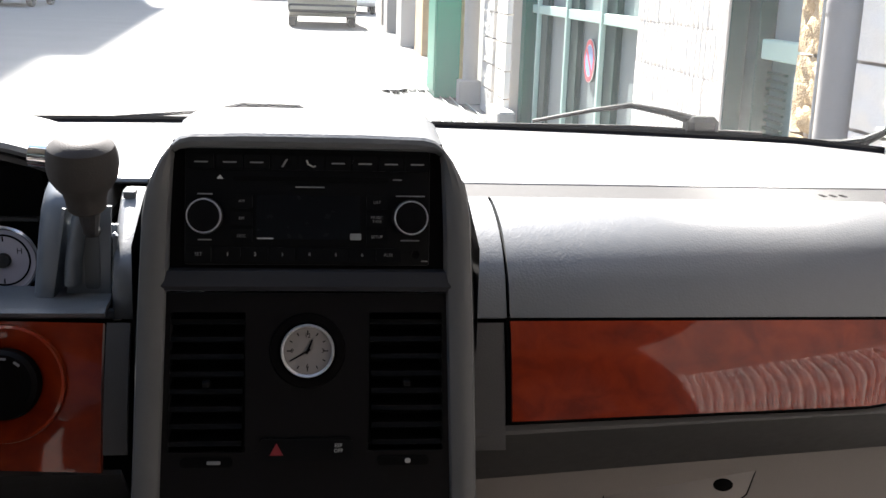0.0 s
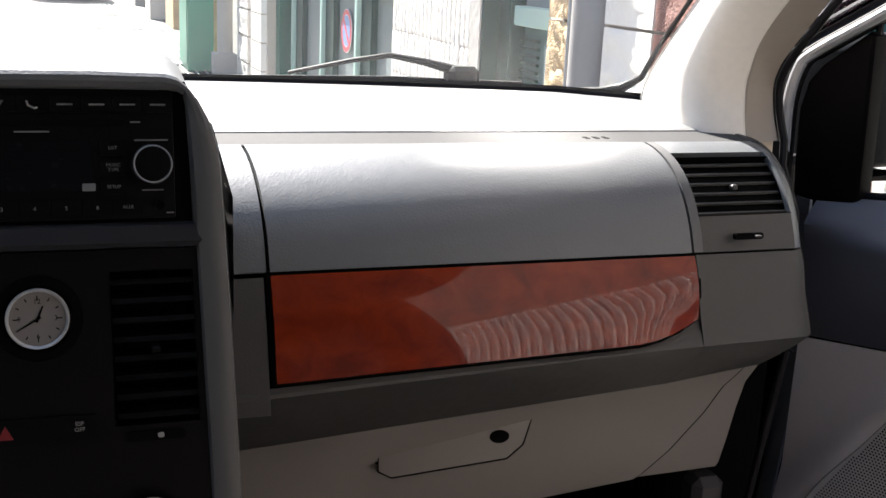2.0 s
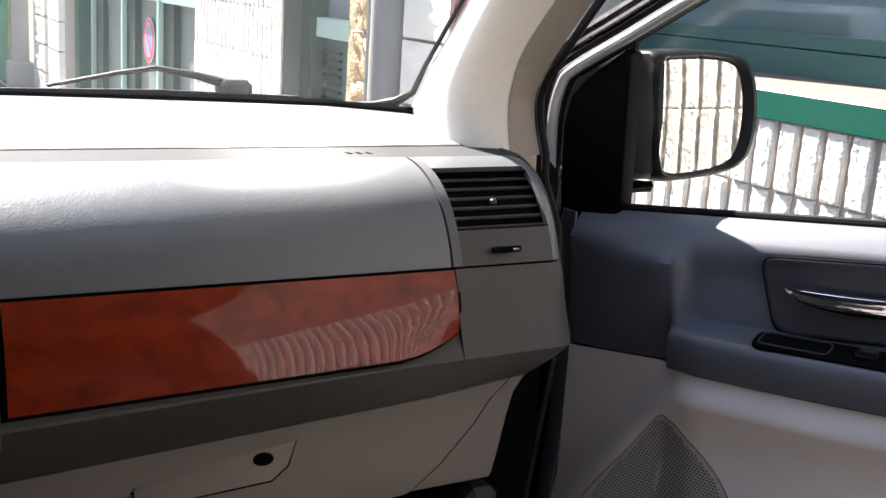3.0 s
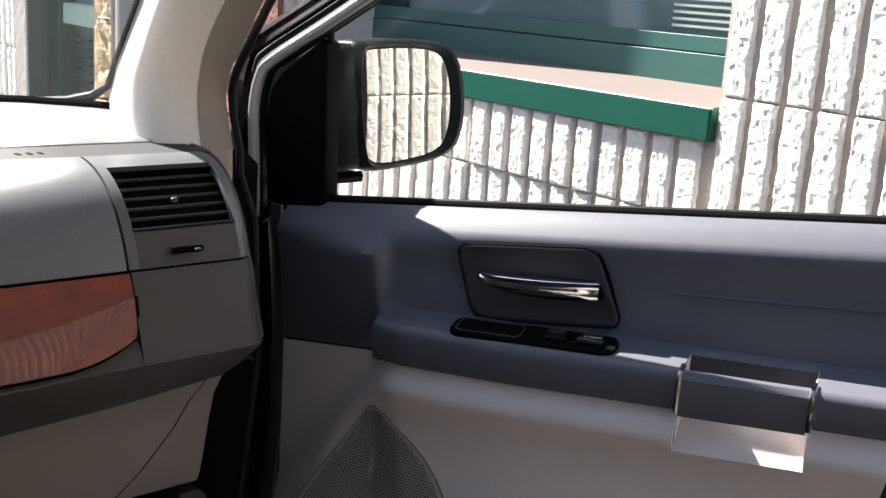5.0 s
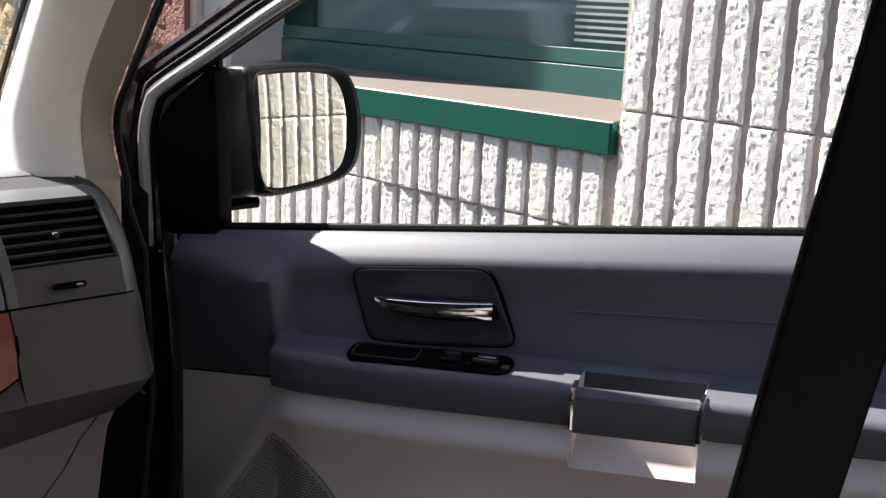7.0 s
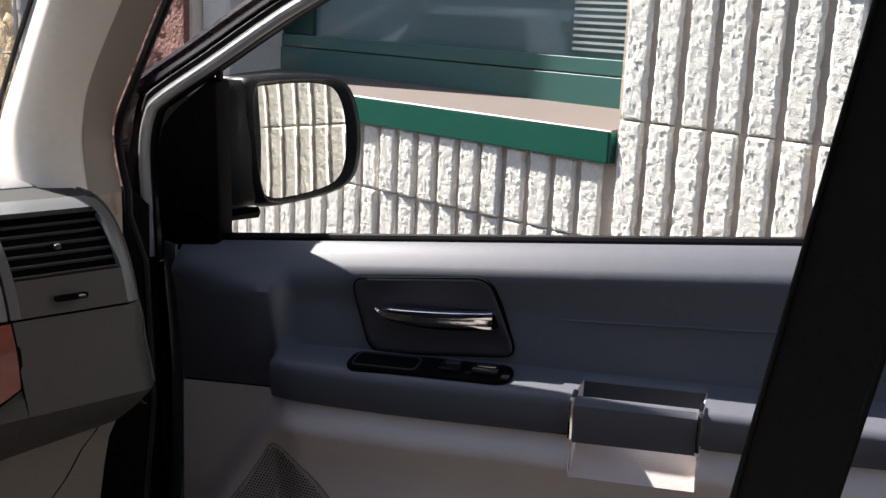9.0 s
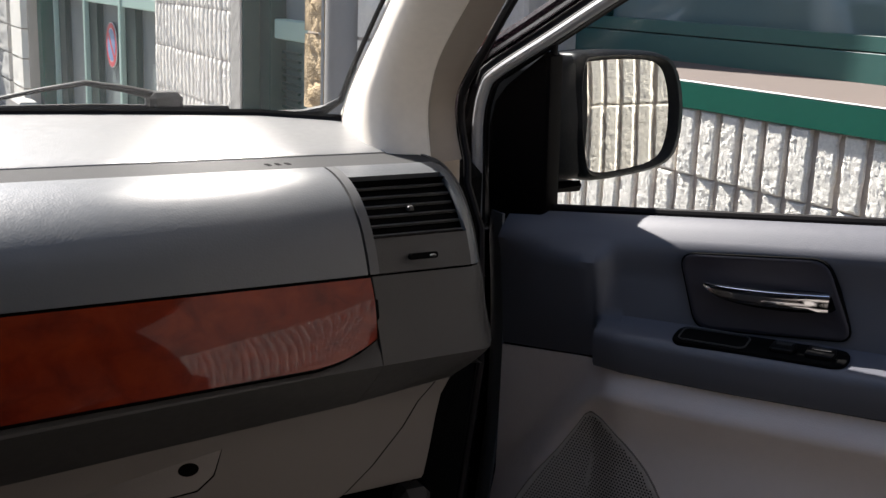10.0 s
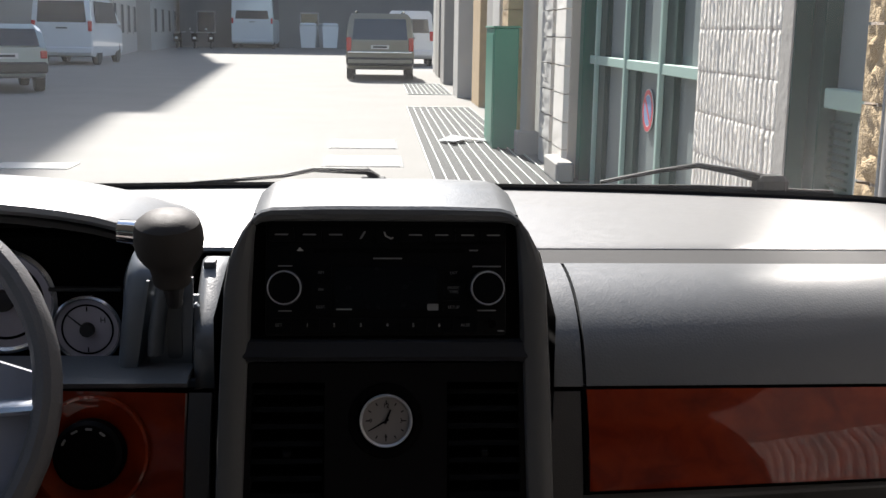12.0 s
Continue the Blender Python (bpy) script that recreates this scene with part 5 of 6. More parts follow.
# handle recess and chrome handle
bez = []
corners = [Vector(q) for q in ((0.2068, 1.105), (0.3845, 1.1265), (0.424, 1.0355), (0.2362, 1.0135))]
for i, c in enumerate(corners):
    a, b = (corners[i - 1] - c).normalized() * 0.02, (corners[(i + 1) % 4] - c).normalized() * 0.02
    bez += [tuple(q)[:2] for q in bezier((c + a).to_3d(), c.to_3d(), (c + b).to_3d(), 5)]


def bez_ring(k, n, kz=None):
    return [(0.316 + (x - 0.316) * k, -n, 1.072 + (z - 1.072) * (kz or k)) for x, z in bez]


dpart("handle_gasket", loft([bez_ring(1.0, 0.03), bez_ring(1.0, 0.0568), bez_ring(0.97, 0.0568, 0.95)], None, True), M["gap"])
recess = dpart("handle_bezel", loft([bez_ring(0.985, 0.045, 0.97), bez_ring(0.984, 0.0566, 0.968), bez_ring(0.975, 0.0575, 0.95), bez_ring(0.93, 0.0574, 0.87), bez_ring(0.85, 0.0552, 0.75), bez_ring(0.5, 0.0545, 0.45), bez_ring(0.02, 0.0545)], None, True, True), M["recess"], None, "recessed handle surround, shade in its dark colour", 60)
dpart("handle_slot", prism(smooth_poly([(0.248, 1.07), (0.3, 1.077), (0.39, 1.088), (0.398, 1.082), (0.394, 1.066), (0.33, 1.056), (0.27, 1.057)], 3), 0.05, 0.0562, RX), M["gap"], recess)
hl = []
for t in span(0, 1, 14):
    u = 0.246 + 0.146 * t
    top = 1.0758 + 0.0115 * t + 0.0012 * (2 * t - 1) ** 2
    h = interp(t, [(0, 0.005), (0.05, 0.012), (0.12, 0.0165), (0.4, 0.0195), (0.86, 0.0205), (0.89, 0.023), (1.0, 0.0235)])
    b = 0.06 + 0.011 * math.sin(math.pi * min(t * 0.85 + 0.12, 1)) ** 0.6
    hl.append([(u, -b + n, top - k * h) for n, k in ((0.011, 0.02), (0.0045, 0.0), (-0.0015, 0.02), (-0.0035, 0.09), (-0.002, 0.2), (-0.0015, 0.45), (-0.003, 0.75), (-0.002, 0.93), (0.001, 1.0), (0.009, 0.97))])
dpart("handle", loft(hl, None, True, True), M["chrome"], recess, "chrome pull handle", 40)

# switch panel on the armrest
SWM = Matrix.Translation((0.318, -0.086, 1.0165)) @ Matrix.Rotation(radians(-3), 4, "Y") @ Matrix.Rotation(radians(12), 4, "X")
sp = dpart("switch_panel", prism(rounded(-0.094, 0.108, -0.022, 0.02, 0.014), -0.012, 0.0035, SWM, 0.002), M["gap"], None, "black window switch panel")
dpart("switch_tray", prism(rounded(-0.086, -0.005, -0.016, 0.014, 0.008), 0.0, 0.0042, SWM), M["gap"], sp)
dpart("tray_rim", tube([SWM @ Vector((x, y, 0.0042)) for x, y in rounded(-0.086, -0.005, -0.016, 0.014, 0.008)] + [SWM @ Vector((*rounded(-0.086, -0.005, -0.016, 0.014, 0.008)[0], 0.0042))], 0.0011, 6), M["strip"], sp)
for x0, x1 in ((0.022, 0.05), (0.062, 0.094)):
    dpart("window_switch", prism(rounded(x0, x1, -0.012, 0.01, 0.004), 0.0, 0.0085, SWM, 0.002), M["radio"], sp)
    dpart("switch_cap", prism(rounded(x0 + 0.006, x1 - 0.004, -0.002, 0.004, 0.002), 0.008, 0.0102, SWM), M["strip"], sp)

# pull cup: a front plate between chrome edges, open behind and below
cup = dpart("pull_cup", loft([[(u, -n, z) for n, z in ((af - 0.012, zs - 0.012), (af - 0.009, zs - 0.006), (af - 0.003, zs - 0.0075), (af + 0.002, zs - 0.014), (af + 0.001, zm + 0.002), (af - 0.002, zm - 0.006), (af - 0.011, zm - 0.007))] for u, af, zs, zm in ((u, arm_front(u), shelf(u), seam(u)) for u in span(CUP0 + 0.003, CUP1 - 0.003, 5))], None, True, True), M["door"], None, "slate grey pull cup plate")
dpart("cup_well", loft([[(u, -n_up(u) - 0.0205, shelf(u) - 0.0015), (u, -n_up(u) - 0.0245, seam(u) - 0.003)] for u in span(CUP0, CUP1, 4)]), M["cup_shade"], cup)
for u in (CUP0, CUP1):
    nu, af, zs, zm = n_up(u), arm_front(u), shelf(u), seam(u)
    dpart("cup_cheek", loft([[(u + d, -n, z) for n, z in ((nu, zs + 0.004), (nu + (af - nu) * 0.4, zs - 0.003), (af - 0.012, zs - 0.007), (af - 0.002, zs - 0.018), (af - 0.009, zm), (low_n(u, zm - 0.052) - 0.001, zm - 0.052), (nu + 0.05, zm - 0.046), (nu + 0.012, zm - 0.03))] for d in (-0.0012, 0.0012)], None, True, True), M["door_low"], cup)
    e = 0.0005 if u == CUP0 else -0.0005
    dpart("chrome_edge", tube([(u + e, -af + 0.014, zs - 0.003), (u + e, -af + 0.001, zs - 0.007), (u + e, -af - 0.003, zs - 0.016), (u + e, -af - 0.001, zm), (u + e, -af + 0.006, zm - 0.006)], 0.0032, 8), M["chrome"], cup)
for z0, z1, u0, u1 in ((1.085, 1.108, 0.457, 0.734), (1.071, 1.086, 0.484, 0.691)):
    dpart("panel_crease", tube([(u, -n_up(u) - (0.0 if 0.02 < t < 0.98 else -0.003), z0 + (z1 - z0) * t) for t, u in ((t, u0 + (u1 - u0) * t) for t in span(0, 1, 8))], 0.0022, 6, flat=0.5), M["door"])

# speaker grille with its many holes
SPK = smooth_poly([(0.118, 0.882), (0.15, 0.864), (0.2, 0.825), (0.235, 0.77), (0.25, 0.68), (0.22, 0.6), (0.1, 0.57), (0.0, 0.62), (0.005, 0.7), (0.03, 0.757), (0.07, 0.815), (0.098, 0.858)], 3)


def across(z, poly):
    hits = sorted(x1 + (x2 - x1) * (z - y1) / (y2 - y1) for (x1, y1), (x2, y2) in zip(poly, poly[1:] + poly[:1]) if (y1 > z) != (y2 > z))
    return hits[0], hits[-1]


def on_panel(poly, lift):
    rows = []
    for z in span(0.58, max(q[1] for q in poly) - 0.0006, 46):
        a, b = across(z, poly)
        rows.append([(u, -low_n(u, z) - lift, z) for u in span(a, b, 12)])
    return rows


dpart("speaker_surround", skin(on_panel([(0.12 + (x - 0.12) * 1.022, 0.73 + (z - 0.73) * 1.012) for x, z in SPK], 0.0016), 0.003, (0, -1, 0)), M["lower"])
grille = dpart("speaker_grille", skin(on_panel(SPK, 0.0026), 0.003, (0, -1, 0)), M["grille"], None, "perforated grey speaker grille")


def inside(x, y, poly):
    c = False
    for i in range(len(poly)):
        (x1, y1), (x2, y2) = poly[i], poly[i - 1]
        if (y1 > y) != (y2 > y) and x < (x2 - x1) * (y - y1) / (y2 - y1) + x1:
            c = not c
    return c


bmh = bmesh.new()
row = 0
z = 0.575
while z < 0.88:
    u = 0.0 + (0.0022 if row % 2 else 0)
    while u < 0.25:
        if inside(u, z, [(0.12 + (a - 0.12) * 0.95, 0.73 + (b - 0.73) * 0.97) for a, b in SPK]) and z > 0.68:
            bmh.faces.new([bmh.verts.new((u + 0.0013 * math.cos(k / 6 * math.tau), -low_n(u, z) - 0.0031, z + 0.0013 * math.sin(k / 6 * math.tau))) for k in range(6)][::-1])
        u += 0.0044
    z += 0.0038
    row += 1
holes = dpart("grille_holes", bmh, M["gap"], grille)
holes["kind"] = "stuff"

# door mirror
GN = (DM.to_3x3().inverted() @ Vector((0.1, -0.99, 0.055))).normalized()
gc = DM.inverted() @ Vector((1.158, 0.32, 1.2385))
GX = Vector((0, 0, 1)).cross(GN).normalized()
GY = GN.cross(GX)
GM2 = Matrix(((GX.x, GY.x, GN.x, gc.x), (GX.y, GY.y, GN.y, gc.y), (GX.z, GY.z, GN.z, gc.z), (0, 0, 0, 1)))
gp = smooth_poly([(-0.073, 0.066), (-0.05, 0.077), (0.03, 0.077), (0.062, 0.06), (0.075, 0.01), (0.07, -0.045), (0.045, -0.07), (-0.02, -0.08), (-0.055, -0.078), (-0.066, -0.06), (-0.074, 0.0)], 4)
gp = [(x * 1.14, y) for x, y in gp]


def ghouse(d, right, left, top, bottom):
    """A ring of the housing: the glass outline grown by so much on each side, at depth d."""
    return [GM2 @ Vector((x * (1 + (right if x > 0 else left) / 0.085), y * (1 + (top / 0.077 if y > 0 else bottom / 0.08)), d)) for x, y in gp]


mirror = dpart("door_mirror", loft([ghouse(*q) for q in ((-0.012, 0, 0, 0, 0), (0.003, 0.005, 0.004, 0.003, 0.003), (0.009, 0.012, 0.01, 0.006, 0.005), (0.004, 0.024, 0.018, 0.01, 0.009), (-0.012, 0.031, 0.022, 0.013, 0.012), (-0.04, 0.031, 0.02, 0.013, 0.011), (-0.08, 0.018, 0.01, 0.004, 0.002), (-0.115, -0.01, -0.012, -0.016, -0.016), (-0.135, -0.05, -0.05, -0.045, -0.045))], None, True, True), M["mirror_shell"], None, "black door mirror housing", 60)
# a slightly domed reflecting plate
cell = [[GM2 @ Vector((x * s, y * s, -0.001 - 0.12 * s * s * (x * x + y * y))) for x, y in gp] for s in (0.01, 0.12, 0.24, 0.36, 0.48, 0.6, 0.72, 0.84, 1.0)]
dpart("mirror_plate", outward(loft(cell, None, True), GN), M["mirror"], mirror, "convex mirror glass", 60)
def flank(x, y0, y1, d0, d1):
    return [GM2 @ Vector((x + 0.1 * y * 0, y, d)) for y, d in ((y0, d0 - 0.01), (y0 + 0.012, d0), (0.5 * (y0 + y1), d0 + 0.004), (y1 - 0.014, d0), (y1, d0 - 0.012), (y1, d1), (0.5 * (y0 + y1), d1 - 0.01), (y0, d1))]


dpart("mirror_neck", loft([flank(-0.175, -0.076, 0.07, -0.022, -0.1), flank(-0.145, -0.082, 0.078, -0.008, -0.1), flank(-0.11, -0.087, 0.084, 0.003, -0.1), flank(-0.08, -0.088, 0.086, 0.0, -0.1)], None, True, True), M["mirror_shell"], mirror, "", 60)
dpart("mirror_foot", loft([flank(-0.165, -0.122, -0.094, -0.03, -0.08), flank(-0.125, -0.113, -0.095, -0.03, -0.08), flank(-0.06, -0.106, -0.096, -0.03, -0.07)], None, True, True), M["black"], mirror)


# ---- outside: ground ----
bmg = bmesh.new()
xs, ys = [-400, -60, -12, -6, -3, 0, 1, 1.95, 4, 12, 60, 400], [-400, -60, -10, -4, 0, 6, 12, 24, 50, 100, 400]
loft([[(x, y, 0.0) for x in xs] for y in ys], bmg)
solo("ground", bmg, M["asphalt"], "pale sunlit worn asphalt street", "ground", kind="structure")


for x0, x1, y0, y1 in ((-0.57, 0.22, 12.75, 13.75), (-0.56, 0.245, 10.9, 11.85)):
    cover = thing("manhole_cover", "pale rectangular concrete manhole cover in the asphalt", "manhole cover", pose((x0 + x1) / 2, (y0 + y1) / 2, 0), group="manhole covers in the street")
    part("frame", box(x0 - 0.04, x1 + 0.04, y0 - 0.04, y1 + 0.04, -0.02, 0.004, 0.002), M["strip"], cover)
    part("lid", box(x0, x1, y0, y1, -0.02, 0.012, 0.004), M["concrete"], cover)
cover = thing("manhole_cover", "pale slanting concrete cover in the asphalt", "manhole cover", pose(-3.5, 10.7, 0), group="manhole covers in the street")
part("lid", box(-3.95, -3.15, 10.45, 10.95, -0.02, 0.012, 0.004), M["concrete"], cover)


def grating(x0, x1, y0, y1):
    g = thing("drain_grating", "long galvanised steel grating beside the wall", "grating", pose((x0 + x1) / 2, (y0 + y1) / 2, 0), group="gratings along the wall")
    part("pit", box(x0, x1, y0, y1, -0.05, 0.003), M["dark"], g)
    n = int((x1 - x0) / 0.11)
    for i in range(n + 1):
        x = x0 + (x1 - x0) * i / n
        part("bar", box(x - 0.006, x + 0.006, y0, y1, 0.0, 0.022), M["grate"], g)
    for i in range(2):
        y = y0 + (y1 - y0) * i
        part("cross_bar", box(x0, x1, y - 0.02, y + 0.02, 0.0, 0.018), M["grate"], g)


grating(0.56, 1.75, 8.6, 20.2)
grating(0.7, 1.7, 24.5, 29.5)

# ---- outside: the stone-faced building along the street ----
wall = tagged(new("wall_east"), "ribbed split-stone wall along the street", "wall", kind="structure")
ROOT[wall.name] = Matrix()
HT = 5.5
for y0, y1, z0, z1 in ((-9.0, 0.355, -0.1, HT), (0.355, 1.79, -0.1, 1.15), (0.355, 1.79, 2.6, HT), (1.93, 1.935, -0.1, HT), (1.935, 2.5, -0.1, HT), (2.5, 3.35, -0.1, HT), (4.15, 5.68, -0.1, HT), (10.1, 11.8, -0.1, HT)):
    part("backing", box(1.919, 2.3, y0, y1, z0, z1), M["mortar"], wall)
for y0, y1, z0, z1 in ((3.35, 4.15, -0.1, 0.35), (3.35, 4.15, 2.7, HT), (5.68, 10.1, 2.75, HT), (11.8, 14.5, -0.1, HT)):
    part("backing", box(2.0, 2.3, y0, y1, z0, z1), M["concrete"], wall)
part("rear_wall", box(2.3, 9.0, -9.0, 40, -0.1, HT), M["facade_dark"], wall)

RIB = 0.0685


def block_mesh(name, ribs, h, seed, rough=0.012, width=0.0495, nx=4, nz=14):
    """A split-faced block: upright ribs of broken stone with smooth grooves between."""
    bm = bmesh.new()
    chip = random.Random(seed)
    for r in range(ribs):
        rows = []
        for j in range(nz + 1):
            z = 0.0013 + (h - 0.0026) * j / nz
            rowp = []
            for i in range(nx + 1):
                s = i / nx
                y = r * RIB + (RIB - width) / 2 + width * s
                edge = min(s, 1 - s) * 2
                p = Vector((y * 120 + seed * 7.3, z * 120, seed * 3.1 + r))
                d = noise.noise(p * 0.6) * rough * 0.8 + noise.noise(p * 1.3) * rough * 0.8 + (chip.random() - 0.5) * rough * 0.7
                bulge = 0.0135 * min(1, 0.72 + edge * 2) - (0.004 if j in (0, nz) else 0)
                rowp.append((-bulge - d * min(1, edge * 2 + 0.45) - 0.01, y + (noise.noise(p * 0.4 + Vector((5, 0, 0))) * 0.0035 if i in (0, nx) else (chip.random() - 0.5) * width / nx), z + (0 if j in (0, nz) else (chip.random() - 0.5) * 0.9 * h / nz)))
            rows.append([(0.012, rowp[0][1], rowp[0][2])] + rowp + [(0.012, rowp[-1][1], rowp[-1][2])])
        loft(rows, bm)
    me = finish(name, bm, M["stone"], 10)
    return me


COURSE, LONG = 0.2415, 6
MADE = {}
rng = random.Random(4)


def block(ribs, h, far):
    """One of a few alike blocks of that many ribs and that height."""
    key = (ribs, round(h, 3), far, rng.randrange(5 if ribs == LONG else 2))
    if key not in MADE:
        MADE[key] = block_mesh("block", ribs, h, len(MADE), rough=0.0032 if far else 0.0012, nx=6 if far else 11, nz=12 if far else max(6, int(h * 200)))
    return MADE[key]


def lay(y0, y1, z0, z1, far=False, x=1.93, joint=1.238):
    z = joint - math.ceil((joint - z0) / COURSE) * COURSE
    while z < z1 - 0.04:
        h = min(COURSE, z1 - z)
        y = y1
        k = LONG
        while k:
            k = min(LONG, int((y - y0 + 0.004) / RIB))
            if k:
                y -= k * RIB
                ob = part("block", block(k, h, far), None, wall)
                ob.matrix_basis = Matrix.Translation((x + rng.uniform(-0.003, 0.003), y, z))
        z += COURSE


lay(-4.6, 0.352, 0.4, 2.0)
lay(0.355, 1.468, 0.4, 1.152)
lay(1.47, 1.747, 0.4, 1.152)
lay(4.28, 5.66, 0.2, 2.3, True)


def rough_column(y0, y1, x, material, z1=3.6, course=0.3, seed=1, depth=0.3, relief=1.0):
    n = int(z1 / course)
    for k in range(n):
        bm = bmesh.new()
        rows = []
        for j in range(9):
            z = k * course + 0.006 + (course - 0.012) * j / 8
            r = []
            for i in range(9):
                y = y0 + (y1 - y0) * i / 8
                p = Vector((y * 18, z * 18, seed * 5.0))
                edge = min(i, 8 - i, j + 1, 9 - j)
                r.append((x - relief * (0.03 * noise.noise(p) + 0.018 * noise.noise(p * 2.6)) * min(1, edge * 0.5), y, z))
            rows.append([(x + depth, y0, z)] + r + [(x + depth, y1, z)])
        loft(rows, bm)
        part("stone", bm, material, wall, sharp=50)


rough_column(3.06, 3.24, 1.86, M["stone_gold"], seed=2)
rough_column(1.95, 2.46, 1.9, M["stone_red"], seed=3, course=0.24)
rough_column(2.475, 2.83, 1.9, M["stone"], seed=8, course=0.24, relief=0.6)
rough_column(10.15, 10.75, 1.86, M["stone"], seed=4, course=0.28, relief=0.35)
rough_column(11.0, 11.75, 1.86, M["concrete"], seed=5, course=0.28)
rough_column(14.6, 15.3, 1.8, M["stone_gold"], seed=6, course=0.25)
part("smooth_return", box(1.905, 2.3, 4.14, 4.285, 0, HT, 0.005), M["facade"], wall)
part("pier", box(1.947, 2.3, 1.79, 1.93, 0, HT, 0.01), M["concrete"], wall)

# near window with its sill
win = thing("window_1", "green steel window with sandstone sill and raised blind", "window", pose(2.1, 0.9, 1.2), kind="structure")
part("window_sill", loft([[(1.907, y, 1.2), (1.907, y, 1.211), (1.99, y, 1.222), (2.16, y, 1.238), (2.16, y, 1.16), (1.907, y, 1.16)] for y in (0.372, 1.785)], None, True, True), M["sill"], win, "sandstone sill")
part("sill_fascia", box(1.899, 1.907, 0.36, 1.788, 1.152, 1.2125, 0.002), M["green"], win, "green painted fascia")
# pale strip: the sunlit chamfer's highlight is put into its colour
part("fascia_edge", box(1.8985, 1.9075, 0.36, 1.788, 1.2125, 1.2148, 0.0006), M["lip_highlight"], win, "pale strip painted as a sunlit top edge")
part("sill_end", box(1.9, 2.0, 0.356, 0.36, 1.152, 1.212, 0.001), M["green"], win)
part("window_frame", box(2.13, 2.2, 0.357, 1.79, 1.235, 1.3, 0.0008), M["green_frame"], win)
part("window_frame", box(2.134, 2.19, 0.357, 1.79, 1.3035, 1.337, 0.0008), M["green_frame"], win)
part("window_frame", box(2.136, 2.19, 1.65, 1.79, 1.337, 2.6, 0.004), M["green_dark"], win)
part("window_frame", box(2.136, 2.19, 0.357, 0.39, 1.337, 2.6, 0.004), M["green_frame"], win)
part("window_frame", box(2.13, 2.19, 0.355, 1.79, 2.54, 2.6, 0.004), M["green"], win)
part("pane", box(2.155, 2.165, 0.36, 1.66, 1.33, 2.55), M["pane_dark"], win, "dark reflecting pane")
part("reveal", box(1.93, 2.2, 0.35, 0.356, 1.15, 2.6), M["mortar"], win)
for i in range(40):
    part("blind_slat", box(2.148, 2.1535, 0.392, 0.68, 1.352 + i * 0.0145, 1.3575 + i * 0.0145), M["blind"], win)

# second window with a green transom
win2 = thing("window_2", "green framed window with a pale transom", "window", pose(2.1, 3.7, 0.3), kind="structure")
part("window_frame", box(2.0, 2.1, 4.0, 4.15, 0.3, 2.7, 0.006), M["green_dark"], win2)
part("reveal_lining", box(1.912, 1.998, 4.126, 4.1375, 0.3, 2.7, 0.002), M["green_dark"], win2)
part("window_frame", box(2.02, 2.1, 3.34, 4.0, 1.13, 1.22, 0.006), M["green_pale"], win2)
part("window_frame", box(2.05, 2.1, 3.34, 3.42, 0.3, 2.7, 0.006), M["green_pale"], win2)
part("window_frame", box(2.05, 2.1, 3.34, 4.0, 0.3, 0.4, 0.006), M["green"], win2)
part("pane", box(2.08, 2.09, 3.4, 4.0, 0.4, 1.13), M["pane_dark"], win2, "dark reflecting pane")
part("pane", box(2.08, 2.09, 3.4, 4.0, 1.22, 2.7), M["pane_pale"], win2, "pale reflecting pane")
for i in range(18):
    part("louvre", box(2.06, 2.075, 3.8, 4.0, 0.45 + i * 0.036, 0.462 + i * 0.036), M["green_dark"], win2)
# pale card set before the lower pane in place of its reflection
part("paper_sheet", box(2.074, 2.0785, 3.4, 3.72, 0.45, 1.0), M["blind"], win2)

# unseen window above it, assumed as the source of the thrown-back sun
win3 = thing("window_3", "assumed upper green framed window, a little ajar", "window", pose(2.05, 3.9, 4.3), kind="structure")
part("window_frame", box(1.995, 2.06, 3.55, 3.62, 4.1, 5.1, 0.006), M["green_pale"], win3)
part("window_frame", box(1.995, 2.06, 4.18, 4.25, 4.1, 5.1, 0.006), M["green_pale"], win3)
part("pane", box(2.02, 2.03, 3.62, 4.18, 4.1, 5.1), M["pane_pale"], win3)

# steel gate with a parking sign
gate = thing("metal_gate", "grey-green panelled steel gate with pale uprights", "gate", pose(2.15, 7.9, 0))
part("gate_frame", box(2.1, 2.2, 5.68, 10.1, 2.6, 2.75, 0.01), M["green_pale"], gate)
ups = [5.72, 7.17, 8.35, 9.6, 10.06]
for y in ups[1:4]:
    part("upright", box(2.06, 2.1, y - 0.03, y + 0.03, 0, 2.7, 0.006), M["green_pale"], gate)
    # dark band painted in for the shadow beside each upright
    part("side_rail", box(2.1, 2.155, y - 0.3, y + 0.03, 0, 2.7, 0.004), M["green_dark"], gate)
part("upright", box(2.0, 2.2, 9.9, 10.1, 0, 2.7, 0.006), M["green"], gate)
for a, b in zip(ups, ups[1:]):
    part("crossbar", box(2.07, 2.14, a + 0.036, b - 0.036, 1.155, 1.235, 0.006), M["green_pale"], gate)
    part("gate_panel", box(2.15, 2.18, a, b, 0.02, 1.16, 0.004), M["panel"], gate)
    part("gate_panel", box(2.15, 2.18, a, b, 1.23, 2.6, 0.004), M["panel"], gate)
sign = thing("parking_sign", "round no parking sign, blue with red rim and slash", "road sign", pose(2.12, 7.72, 0.85))
SG = Matrix.Translation((2.135, 7.72, 0.852)) @ Matrix.Rotation(radians(-90), 4, "Y")
part("plate", lathe([(0.17, 0.0), (0.17, 0.006), (0, 0.006)], 36, SG), M["sign_white"], sign)
